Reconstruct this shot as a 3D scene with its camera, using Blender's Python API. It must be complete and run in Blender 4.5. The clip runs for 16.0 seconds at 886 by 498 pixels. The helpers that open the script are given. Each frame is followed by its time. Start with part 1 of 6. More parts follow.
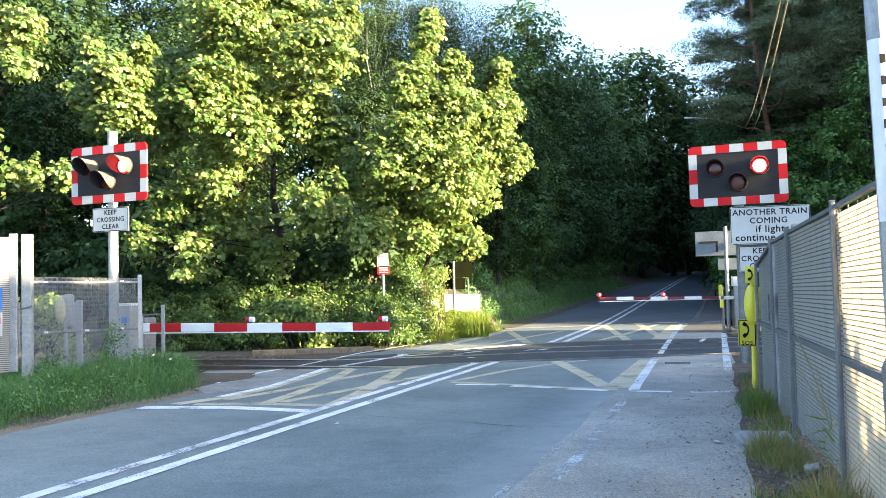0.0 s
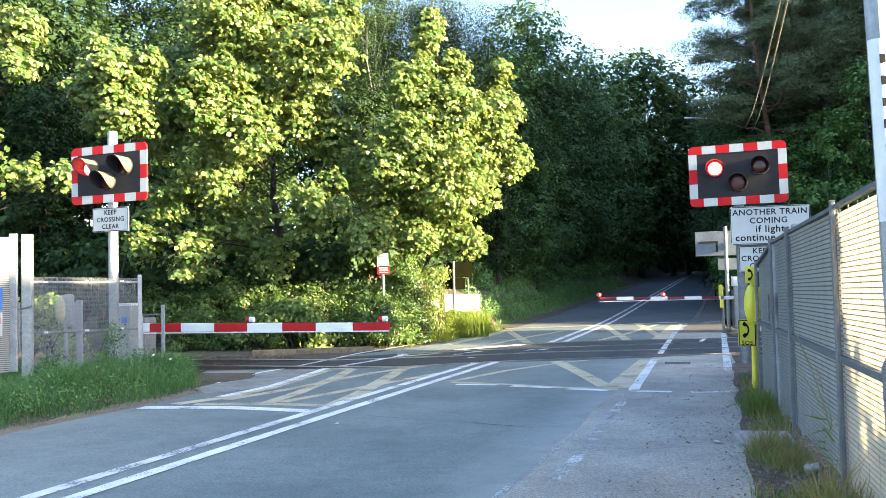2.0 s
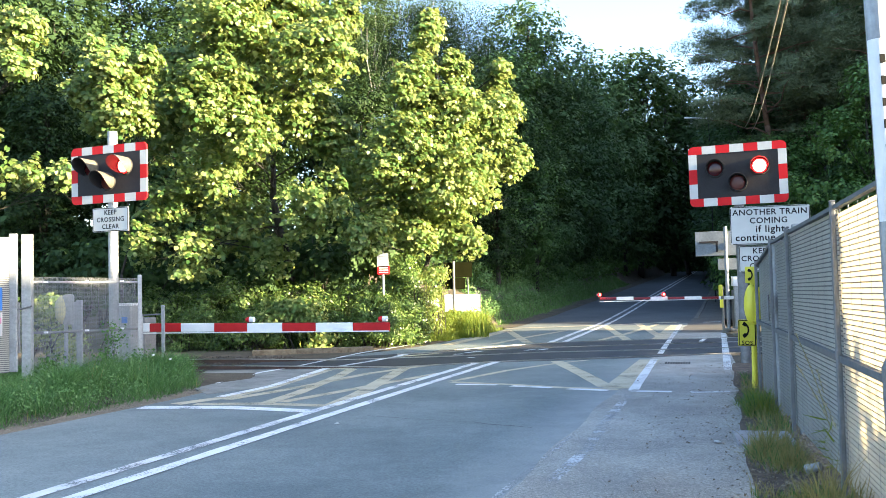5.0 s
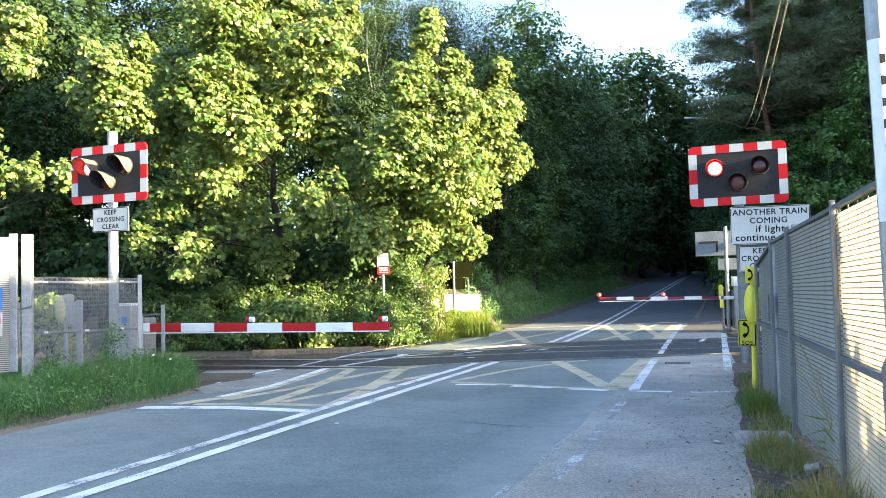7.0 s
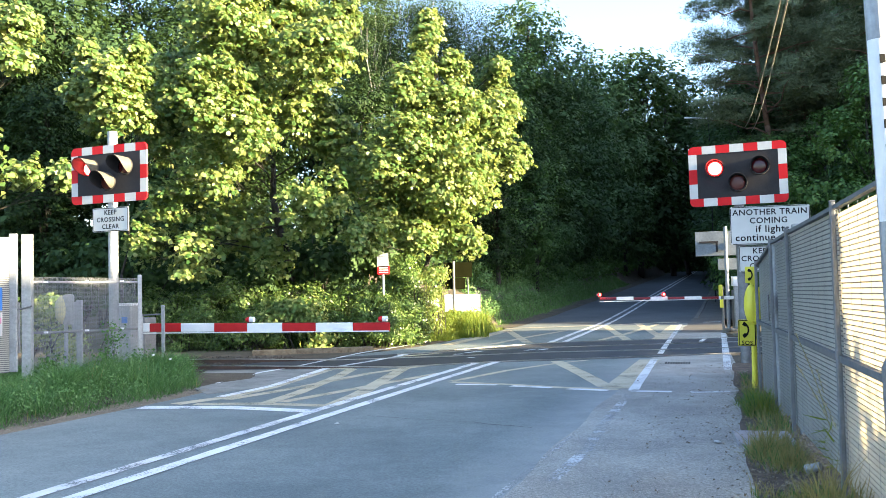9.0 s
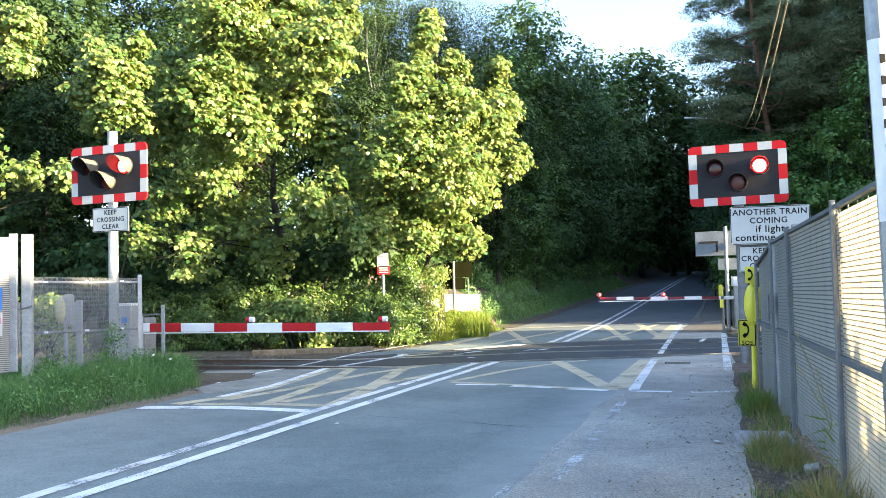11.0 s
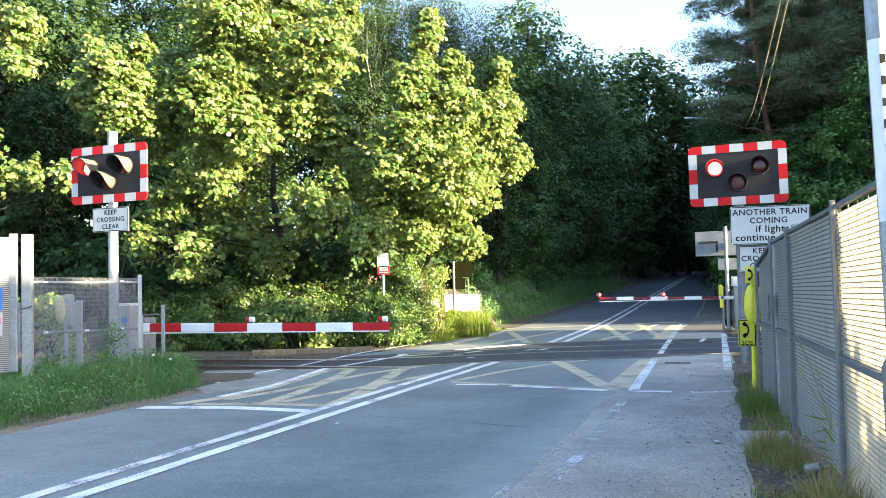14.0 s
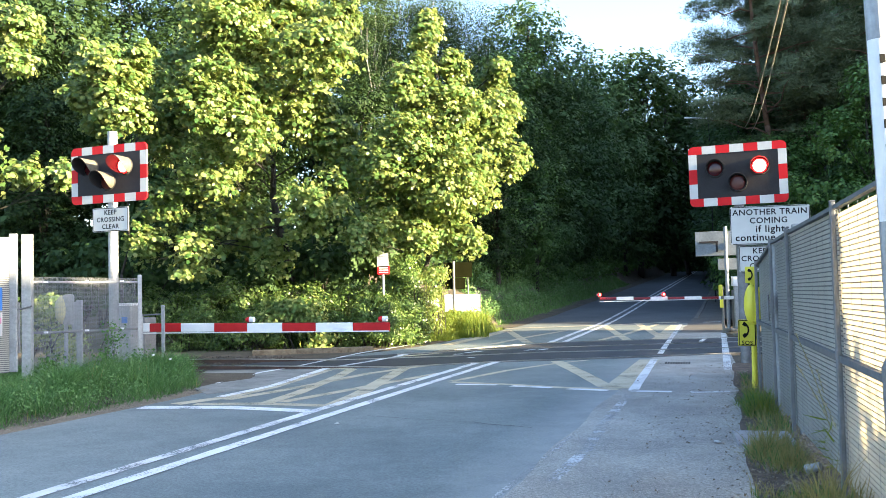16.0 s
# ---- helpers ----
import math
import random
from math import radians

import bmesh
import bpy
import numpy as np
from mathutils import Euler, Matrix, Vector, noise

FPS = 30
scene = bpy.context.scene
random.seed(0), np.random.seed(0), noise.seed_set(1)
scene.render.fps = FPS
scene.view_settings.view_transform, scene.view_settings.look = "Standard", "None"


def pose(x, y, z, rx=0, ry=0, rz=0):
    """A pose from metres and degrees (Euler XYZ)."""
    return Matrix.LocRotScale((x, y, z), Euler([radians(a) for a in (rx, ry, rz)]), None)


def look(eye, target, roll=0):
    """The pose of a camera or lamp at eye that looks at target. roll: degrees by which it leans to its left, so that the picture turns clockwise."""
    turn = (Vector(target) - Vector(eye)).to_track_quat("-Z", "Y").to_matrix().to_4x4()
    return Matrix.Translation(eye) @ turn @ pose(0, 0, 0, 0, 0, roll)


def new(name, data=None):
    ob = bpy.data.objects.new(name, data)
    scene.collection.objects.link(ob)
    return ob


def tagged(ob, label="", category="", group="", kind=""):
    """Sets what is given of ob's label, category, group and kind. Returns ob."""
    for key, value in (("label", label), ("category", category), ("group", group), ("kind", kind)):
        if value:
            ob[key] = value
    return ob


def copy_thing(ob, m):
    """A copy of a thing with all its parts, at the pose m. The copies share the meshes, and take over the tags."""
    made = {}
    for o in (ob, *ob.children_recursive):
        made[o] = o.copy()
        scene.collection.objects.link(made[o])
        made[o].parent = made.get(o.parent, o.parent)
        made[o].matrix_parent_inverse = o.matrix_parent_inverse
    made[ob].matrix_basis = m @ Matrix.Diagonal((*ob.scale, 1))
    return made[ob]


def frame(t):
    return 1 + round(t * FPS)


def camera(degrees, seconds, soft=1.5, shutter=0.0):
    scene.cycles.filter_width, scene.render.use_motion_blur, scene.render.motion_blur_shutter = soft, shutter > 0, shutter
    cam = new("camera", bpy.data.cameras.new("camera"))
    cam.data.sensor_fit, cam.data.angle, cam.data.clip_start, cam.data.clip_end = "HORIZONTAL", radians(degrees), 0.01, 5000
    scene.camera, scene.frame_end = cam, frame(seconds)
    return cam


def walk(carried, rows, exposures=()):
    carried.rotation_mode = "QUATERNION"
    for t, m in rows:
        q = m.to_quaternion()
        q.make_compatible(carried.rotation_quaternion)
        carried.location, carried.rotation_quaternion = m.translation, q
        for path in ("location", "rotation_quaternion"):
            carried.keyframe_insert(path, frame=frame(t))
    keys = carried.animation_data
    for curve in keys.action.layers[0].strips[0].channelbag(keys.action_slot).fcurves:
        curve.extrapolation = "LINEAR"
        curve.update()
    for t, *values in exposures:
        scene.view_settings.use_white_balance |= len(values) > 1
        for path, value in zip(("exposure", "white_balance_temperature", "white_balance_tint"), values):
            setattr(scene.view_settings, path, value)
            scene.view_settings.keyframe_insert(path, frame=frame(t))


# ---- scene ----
# ---- camera ----
cam = camera(53.66, 16.0, soft=0.72)
CAM = look((0, 0, 1.45), (0, 99.897, 5.986), -1.42)
walk(cam, [(0.0, CAM), (16.0, CAM)], exposures=[(0.0, 3.2, 6000, 11), (16.0, 3.2, 6000, 11)])

# ---- world and sun: a low evening sun down the railway ----
SUN_EL, SUN_AZ = radians(10.0), radians(-22.5)
SUN = Vector((math.cos(SUN_EL) * math.cos(SUN_AZ), math.cos(SUN_EL) * math.sin(SUN_AZ), math.sin(SUN_EL)))
world = bpy.data.worlds.new("evening_sky")
scene.world = world
world.use_nodes = True
wt = world.node_tree
sky = wt.nodes.new("ShaderNodeTexSky")
sky.sky_type = 'NISHITA'
sky.sun_disc = False
sky.sun_elevation = radians(22.0)
sky.sun_rotation = math.atan2(SUN.x, SUN.y)
sky.air_density, sky.dust_density, sky.ozone_density = 1.0, 1.2, 1.0
wt.nodes["Background"].inputs["Strength"].default_value = 0.072
wt.links.new(sky.outputs["Color"], wt.nodes["Background"].inputs["Color"])
sun = new("sun", bpy.data.lights.new("sun", 'SUN'))
sun.data.energy = 5.0
sun.data.angle = radians(0.6)
sun.data.color = (1.0, 0.79, 0.45)
sun.matrix_world = look(SUN * 100, (0, 0, 0))

# ---- materials ----


def nodes_of(name):
    m = bpy.data.materials.new(name)
    m.use_nodes = True
    nt = m.node_tree
    return m, nt, nt.nodes["Principled BSDF"]


def ramp_of(nt, source, stops):
    r = nt.nodes.new("ShaderNodeValToRGB")
    e = r.color_ramp.elements
    while len(e) < len(stops):
        e.new(0.5)
    for k, (p, c) in enumerate(stops):
        e[k].position = p
        e[k].color = (*c, 1)
    nt.links.new(source, r.inputs[0])
    return r.outputs[0]


def noise_of(nt, scale, detail=4.0, rough=0.6, space="Object"):
    c = nt.nodes.new("ShaderNodeTexCoord")
    n = nt.nodes.new("ShaderNodeTexNoise")
    n.inputs["Scale"].default_value = scale
    n.inputs["Detail"].default_value = detail
    n.inputs["Roughness"].default_value = rough
    nt.links.new(c.outputs[space], n.inputs["Vector"])
    return n.outputs["Fac"]


def mixed(nt, fac, a, b, mode='MIX'):
    m = nt.nodes.new("ShaderNodeMix")
    m.data_type = 'RGBA'
    m.blend_type = mode
    for sock, val in ((m.inputs[0], fac), (m.inputs[6], a), (m.inputs[7], b)):
        if isinstance(val, (int, float)):
            sock.default_value = val
        elif isinstance(val, tuple):
            sock.default_value = (*val, 1)
        else:
            nt.links.new(val, sock)
    return m.outputs[2]


def bumped(nt, bsdf, height, strength=0.3, dist=0.01):
    b = nt.nodes.new("ShaderNodeBump")
    b.inputs["Strength"].default_value = strength
    b.inputs["Distance"].default_value = dist
    nt.links.new(height, b.inputs["Height"])
    nt.links.new(b.outputs[0], bsdf.inputs["Normal"])


def plain(name, lo, hi, rough=0.5, metal=0.0, scale=6.0, fine=60.0, bump=0.15, dist=0.003, spec=0.5, grain=1.0):
    """A surface of two shades, blotched at one scale and grained at a finer one."""
    m, nt, b = nodes_of(name)
    big = noise_of(nt, scale)
    small = noise_of(nt, fine, 3.0)
    col = ramp_of(nt, big, [(0.3, lo), (0.7, hi)])
    tone = ramp_of(nt, small, [(0.25, (0.75, 0.75, 0.75)), (0.75, (1.1, 1.1, 1.1))])
    nt.links.new(mixed(nt, grain, col, tone, 'MULTIPLY'), b.inputs["Base Color"])
    b.inputs["Roughness"].default_value = rough
    b.inputs["Metallic"].default_value = metal
    b.inputs["Specular IOR Level"].default_value = spec
    if bump:
        bumped(nt, b, small, bump, dist)
    return m


def leafy(name, dark, mid, light, through_col, share=0.35, rough=0.45, spec=0.3, kinds=0.0):
    """Leaves: each one its own shade, light shining through; kinds sets how far one tree differs from the next."""
    m, nt, b = nodes_of(name)
    g = nt.nodes.new("ShaderNodeNewGeometry")
    col = ramp_of(nt, g.outputs["Random Per Island"], [(0.0, dark), (0.5, mid), (1.0, light)])
    big = noise_of(nt, 0.9)
    shade = ramp_of(nt, big, [(0.3, (0.75, 0.8, 0.7)), (0.7, (1.12, 1.08, 1.0))])
    col = mixed(nt, 1.0, col, shade, 'MULTIPLY')
    if kinds:
        each = nt.nodes.new("ShaderNodeObjectInfo")
        tone = ramp_of(nt, each.outputs["Random"], [(0.0, (1 - 1.1 * kinds, 1 - kinds, 1 - kinds)), (0.5, (0.95, 1.0, 1.1)), (1.0, (1 + 1.5 * kinds, 1 + 1.3 * kinds, 1 + 1.3 * kinds))])
        col = mixed(nt, 1.0, col, tone, 'MULTIPLY')
    nt.links.new(col, b.inputs["Base Color"])
    b.inputs["Roughness"].default_value = rough
    b.inputs["Specular IOR Level"].default_value = spec
    t = nt.nodes.new("ShaderNodeBsdfTranslucent")
    nt.links.new(mixed(nt, 0.7, col, through_col), t.inputs["Color"])
    mix = nt.nodes.new("ShaderNodeMixShader")
    mix.inputs[0].default_value = share
    nt.links.new(b.outputs[0], mix.inputs[1])
    nt.links.new(t.outputs[0], mix.inputs[2])
    nt.links.new(mix.outputs[0], nt.nodes["Material Output"].inputs["Surface"])
    return m


def glow(name, col, strength):
    m, nt, b = nodes_of(name)
    b.inputs["Base Color"].default_value = (*col, 1)
    b.inputs["Emission Color"].default_value = (*col, 1)
    b.inputs["Emission Strength"].default_value = strength
    return m


def asphalt(name, lo, hi, stone, patch=0.35, dust=None, rough_grit=0.22, chips=0.35):
    m, nt, b = nodes_of(name)
    big = noise_of(nt, patch, 6.0, 0.65)
    mid = noise_of(nt, 7.0, 4.0)
    fine = noise_of(nt, 120.0, 2.0)
    col = ramp_of(nt, big, [(0.37, lo), (0.63, hi)])
    col = mixed(nt, 0.5, col, ramp_of(nt, mid, [(0.3, (0.7, 0.7, 0.72)), (0.7, (1.15, 1.15, 1.12))]), 'MULTIPLY')
    grit = noise_of(nt, 38.0, 3.0, 0.75)
    col = mixed(nt, 0.9, col, ramp_of(nt, grit, [(0.36, (1 - rough_grit,) * 3), (0.64, (1 + rough_grit, 1 + rough_grit, 1 + rough_grit * 0.95))]), 'MULTIPLY')
    col = mixed(nt, ramp_of(nt, fine, [(0.55, (0, 0, 0)), (0.72, (chips,) * 3)]), col, stone)
    if dust:
        # pale grit that traffic throws toward the footpath side
        c = nt.nodes.new("ShaderNodeTexCoord")
        d = nt.nodes.new("ShaderNodeVectorMath")
        d.operation = 'DOT_PRODUCT'
        d.inputs[1].default_value = (0.9494, -0.314, 0)
        nt.links.new(c.outputs["Object"], d.inputs[0])
        r = nt.nodes.new("ShaderNodeMapRange")
        for s, v in ((1, -2.3), (2, -1.5), (3, 0.0), (4, 0.85)):
            r.inputs[s].default_value = v
        nt.links.new(d.outputs["Value"], r.inputs[0])
        spread = mixed(nt, 1.0, r.outputs[0], ramp_of(nt, noise_of(nt, 1.3, 6.0, 0.7), [(0.35, (0.35, 0.35, 0.35)), (0.65, (1, 1, 1))]), 'MULTIPLY')
        col = mixed(nt, spread, col, dust)
    nt.links.new(col, b.inputs["Base Color"])
    b.inputs["Roughness"].default_value = 0.72
    b.inputs["Specular IOR Level"].default_value = 0.45
    bumped(nt, b, fine, 0.5, 0.004)
    return m


def painted_road(name, lo, hi, wear=0.47):
    """Road paint, rubbed through to the asphalt in places."""
    m, nt, b = nodes_of(name)
    wide = noise_of(nt, 2.2, 5.0)
    fine = noise_of(nt, 45.0, 4.0, 0.7)
    paint = ramp_of(nt, wide, [(0.3, lo), (0.7, hi)])
    both = mixed(nt, 0.55, wide, fine)
    worn = ramp_of(nt, both, [(wear - 0.07, (1, 1, 1)), (wear + 0.02, (0, 0, 0))])
    nt.links.new(paint, b.inputs["Base Color"])
    bare = nt.nodes.new("ShaderNodeBsdfTransparent")
    mix = nt.nodes.new("ShaderNodeMixShader")
    nt.links.new(worn, mix.inputs[0])
    nt.links.new(b.outputs[0], mix.inputs[1])
    nt.links.new(bare.outputs[0], mix.inputs[2])
    nt.links.new(mix.outputs[0], nt.nodes["Material Output"].inputs["Surface"])
    b.inputs["Roughness"].default_value = 0.6
    bumped(nt, b, fine, 0.35, 0.003)
    return m


ROAD = asphalt("asphalt", (0.116, 0.141, 0.139), (0.197, 0.226, 0.216), (0.36, 0.38, 0.37), dust=(0.36, 0.365, 0.345), rough_grit=0.3)
DARKROAD = asphalt("darker_asphalt", (0.05, 0.056, 0.06), (0.085, 0.092, 0.096), (0.16, 0.16, 0.155))
PATH = asphalt("worn_footpath_asphalt", (0.228, 0.217, 0.19), (0.395, 0.375, 0.325), (0.64, 0.6, 0.53), 0.6, None, 0.42, 0.95)
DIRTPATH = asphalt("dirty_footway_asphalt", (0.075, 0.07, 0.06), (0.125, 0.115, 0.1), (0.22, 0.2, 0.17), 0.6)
DECK = plain("rubber_crossing_panel", (0.03, 0.031, 0.034), (0.05, 0.051, 0.054), 0.7, scale=1.5, fine=80, bump=0.4)
PALE = plain("pale_gritty_concrete", (0.16, 0.16, 0.14), (0.3, 0.295, 0.265), 0.9, scale=2.6, fine=35, bump=0.5, dist=0.008)
CREAM = plain("dull_cream_plastic", (0.42, 0.38, 0.2), (0.5, 0.46, 0.27), 0.6, scale=4, bump=0.05)
# darker copy of the slat steel, for the panels standing in shade
SHADESTRAND = plain("shaded_mesh_strand", (0.175, 0.18, 0.175), (0.28, 0.28, 0.27), 0.6, 0.2, scale=2.0, fine=20, bump=0.1)
APRON = plain("weathered_concrete", (0.13, 0.12, 0.1), (0.23, 0.215, 0.185), 0.85, scale=1.2, fine=40, bump=0.4, dist=0.006)
WHI = painted_road("worn_white_road_paint", (0.62, 0.63, 0.62), (0.78, 0.78, 0.76), 0.446)
OLDWHI = painted_road("rubbed_white_road_paint", (0.5, 0.5, 0.49), (0.7, 0.7, 0.68), 0.464)
HALFGONE = painted_road("half_gone_white_road_paint", (0.48, 0.48, 0.47), (0.62, 0.62, 0.6), 0.515)
GHOST = painted_road("almost_gone_white_road_paint", (0.42, 0.42, 0.41), (0.55, 0.55, 0.53), 0.55)
CRACK = plain("dark_road_crack", (0.03, 0.03, 0.03), (0.06, 0.06, 0.06), 0.9, bump=0)
YEL = painted_road("faded_yellow_road_paint", (0.42, 0.36, 0.235), (0.53, 0.47, 0.33), 0.445)
EARTH = plain("leafy_earth", (0.05, 0.04, 0.025), (0.12, 0.095, 0.06), 0.95, scale=2.0, fine=30, bump=0.6, dist=0.02)
MULCH = plain("brown_leaf_mould", (0.06, 0.045, 0.034), (0.17, 0.125, 0.09), 0.95, scale=7.0, fine=70, bump=0.9, dist=0.015)
SOIL = plain("dusty_brown_soil", (0.15, 0.11, 0.07), (0.27, 0.21, 0.14), 0.95, scale=3.0, fine=40, bump=0.6, dist=0.012)
RUST = plain("rusty_rail_steel", (0.06, 0.036, 0.026), (0.12, 0.07, 0.048), 0.7, 0.3, scale=5)
STEEL = plain("polished_rail_top", (0.4, 0.38, 0.36), (0.55, 0.53, 0.5), 0.3, 0.9, scale=5)
LITTER = plain("brown_leaf_litter", (0.12, 0.085, 0.05), (0.26, 0.2, 0.13), 0.95, scale=9, fine=25, bump=0)
PALELITTER = plain("pale_dry_litter", (0.2, 0.17, 0.12), (0.36, 0.31, 0.23), 0.95, scale=9, fine=25, bump=0)
BALLAST = plain("ballast", (0.055, 0.045, 0.035), (0.12, 0.1, 0.08), 0.95, scale=9, fine=25, bump=1.0, dist=0.03)
GALV = plain("galvanised_steel", (0.27, 0.28, 0.29), (0.4, 0.41, 0.42), 0.5, 0.35, scale=4, fine=25, bump=0.1)
MESHWIRE = plain("dull_mesh_wire", (0.19, 0.2, 0.21), (0.28, 0.29, 0.3), 0.6, 0.2, scale=4, bump=0)
GALVDARK = plain("weathered_galvanised_steel", (0.14, 0.145, 0.15), (0.24, 0.24, 0.245), 0.55, 0.3, scale=4, fine=25, bump=0.1)
WHITE = plain("white_paint", (0.7, 0.7, 0.69), (0.8, 0.8, 0.79), 0.45, scale=3, fine=40, bump=0.03, grain=0.2)
SIGNW = plain("white_sign_sheeting", (0.5, 0.495, 0.465), (0.58, 0.575, 0.54), 0.5, scale=2.5, fine=30, bump=0.02, grain=0.15)
RED = plain("red_retroreflective_sheeting", (0.5, 0.012, 0.016), (0.58, 0.017, 0.02), 0.5, scale=3, fine=40, bump=0.03, grain=0.2, spec=0.15)
BOOMRED = plain("deep_red_boom_band", (0.4, 0.008, 0.012), (0.48, 0.012, 0.015), 0.45, scale=3, fine=40, bump=0.03, grain=0.2, spec=0.25)
# for the dark strips added behind slat gaps, and the fence rails
GAPRAIL = plain("dark_gap_strip_and_rail", (0.1, 0.102, 0.104), (0.155, 0.157, 0.16), 0.7, 0.1, bump=0)
# boom red darkened to give the far barrier its shade
SHADERED = plain("shaded_red_boom_band", (0.14, 0.006, 0.014), (0.19, 0.008, 0.018), 0.5, scale=3, fine=40, bump=0.03, grain=0.2)
BLACK = plain("matt_black_paint", (0.018, 0.016, 0.017), (0.028, 0.025, 0.026), 0.85, scale=3, fine=40, bump=0.1)
LETTER = plain("black_lettering", (0.01, 0.01, 0.01), (0.016, 0.016, 0.016), 0.9, bump=0, spec=0.1)
YPAINT = plain("yellow_paint", (0.68, 0.6, 0.04), (0.76, 0.68, 0.06), 0.45, scale=3, fine=50, bump=0.02, grain=0.2)
GREYSIGN = plain("bare_aluminium_sign_back", (0.17, 0.19, 0.205), (0.25, 0.27, 0.285), 0.55, 0.2, scale=3, fine=30, bump=0.05)
# olive brown lowered almost to black, so the board reads as shaded
BROWN = plain("shaded_olive_brown_sign_back", (0.007, 0.008, 0.0025), (0.011, 0.012, 0.004), 0.95, scale=3, fine=30, spec=0.03)
PINKBAR = plain("pink_print", (0.6, 0.2, 0.3), (0.66, 0.24, 0.34), 0.5, bump=0)
BLUE = plain("blue_plate", (0.03, 0.16, 0.5), (0.05, 0.2, 0.6), 0.4, bump=0)
REDLENS = plain("dark_red_glass", (0.05, 0.006, 0.008), (0.08, 0.01, 0.012), 0.15, scale=10, fine=80, bump=0.2)
AMBER = plain("unlit_amber_glass", (0.085, 0.016, 0.012), (0.12, 0.025, 0.018), 0.35, scale=10, fine=80, bump=0.2)
HOODIN = plain("dusty_cowl", (0.1, 0.09, 0.07), (0.16, 0.145, 0.11), 0.5, scale=10, fine=60)
LIT = glow("lit_red_lamp", (1.0, 0.075, 0.055), 7.0)
LITRIM = glow("lit_red_rim", (1.0, 0.003, 0.002), 2.5)
LITFAR = glow("lit_boom_lamp", (1.0, 0.012, 0.015), 0.5)
# white centre of the boom lamps' glare
LITCORE = glow("boom_lamp_glare_core", (1.0, 0.3, 0.2), 0.8)
BARK = plain("bark", (0.018, 0.016, 0.012), (0.045, 0.04, 0.03), 0.95, scale=6, fine=25, bump=0.8, dist=0.02)
PALEBARK = plain("birch_bark", (0.25, 0.23, 0.2), (0.45, 0.43, 0.39), 0.8, scale=5, fine=18, bump=0.4)
PINEBARK = plain("pine_bark", (0.1, 0.055, 0.035), (0.2, 0.11, 0.07), 0.95, scale=5, fine=20, bump=0.8, dist=0.02)
CABLE = plain("cable", (0.24, 0.21, 0.15), (0.36, 0.32, 0.23), 0.6, bump=0)
MAPLE = leafy("maple_leaf", (0.042, 0.106, 0.032), (0.116, 0.19, 0.056), (0.335, 0.36, 0.135), (0.5, 0.55, 0.13), 0.36, 0.42)
OAK = leafy("woodland_leaf", (0.031, 0.062, 0.024), (0.053, 0.097, 0.037), (0.082, 0.134, 0.055), (0.09, 0.15, 0.02), 0.25, 0.65, 0.15, 0.35)
# woodland leaf darkened: the shade behind the maples is in its colour
OAKSHADE = leafy("shade_darkened_oak_leaf", (0.012, 0.03, 0.008), (0.022, 0.046, 0.012), (0.038, 0.07, 0.02), (0.045, 0.08, 0.014), 0.2, 0.6, 0.2)
HAZEL = leafy("hazel_leaf", (0.048, 0.105, 0.024), (0.084, 0.165, 0.042), (0.14, 0.23, 0.07), (0.16, 0.26, 0.03), 0.3, kinds=0.2)
BIRCHLEAF = leafy("birch_leaf", (0.036, 0.062, 0.026), (0.05, 0.085, 0.034), (0.075, 0.115, 0.046), (0.13, 0.18, 0.05), 0.2, 0.65, 0.12)
PINE = leafy("pine_needles", (0.088, 0.116, 0.06), (0.132, 0.163, 0.088), (0.195, 0.228, 0.13), (0.1, 0.13, 0.05), 0.15, 0.6, 0.25)
IVY = leafy("ivy_leaf", (0.03, 0.068, 0.014), (0.085, 0.145, 0.034), (0.2, 0.27, 0.09), (0.18, 0.26, 0.04), 0.25, 0.3)
GRASS = leafy("grass_blade", (0.045, 0.125, 0.032), (0.082, 0.195, 0.05), (0.15, 0.265, 0.085), (0.14, 0.25, 0.055), 0.25, 0.5)
# grass made yellower and more see-through, with sunlight put into its colour
SUNGRASS = leafy("sunlit_yellow_grass_blade", (0.08, 0.15, 0.02), (0.14, 0.21, 0.03), (0.24, 0.28, 0.05), (0.4, 0.42, 0.06), 0.4, 0.5)
# bleached heads, raised further in colour to look sunlit
SEEDS = leafy("bleached_sunlit_seed_head", (0.55, 0.49, 0.36), (0.65, 0.58, 0.44), (0.74, 0.68, 0.54), (0.6, 0.5, 0.3), 0.3, 0.6)
# pale verge grass; on the far bank its paleness replaces missing sky light
PALEGRASS = leafy("pale_grass_and_brightened_bank_leaf", (0.09, 0.2, 0.055), (0.15, 0.28, 0.085), (0.24, 0.36, 0.15), (0.2, 0.32, 0.09), 0.3, 0.5)
DRYGRASS = leafy("dry_grass", (0.2, 0.17, 0.07), (0.28, 0.24, 0.1), (0.38, 0.33, 0.16), (0.45, 0.4, 0.12), 0.35, 0.6)

# ---- mesh helpers ----
ROADS, ROADC = math.sin(radians(18.3)), math.cos(radians(18.3))


def rise(y):
    """The road climbs beyond the crossing."""
    t = max(0.0, y - 31.0)
    return 0.037 * t * t / (t + 5.0)


def W(u, v, z=0.0):
    """Along the road from the crossing's near side, and to its right."""
    x, y = u * ROADS + v * ROADC, 14.7 + u * ROADC - v * ROADS
    return Vector((x, y, z + rise(y)))


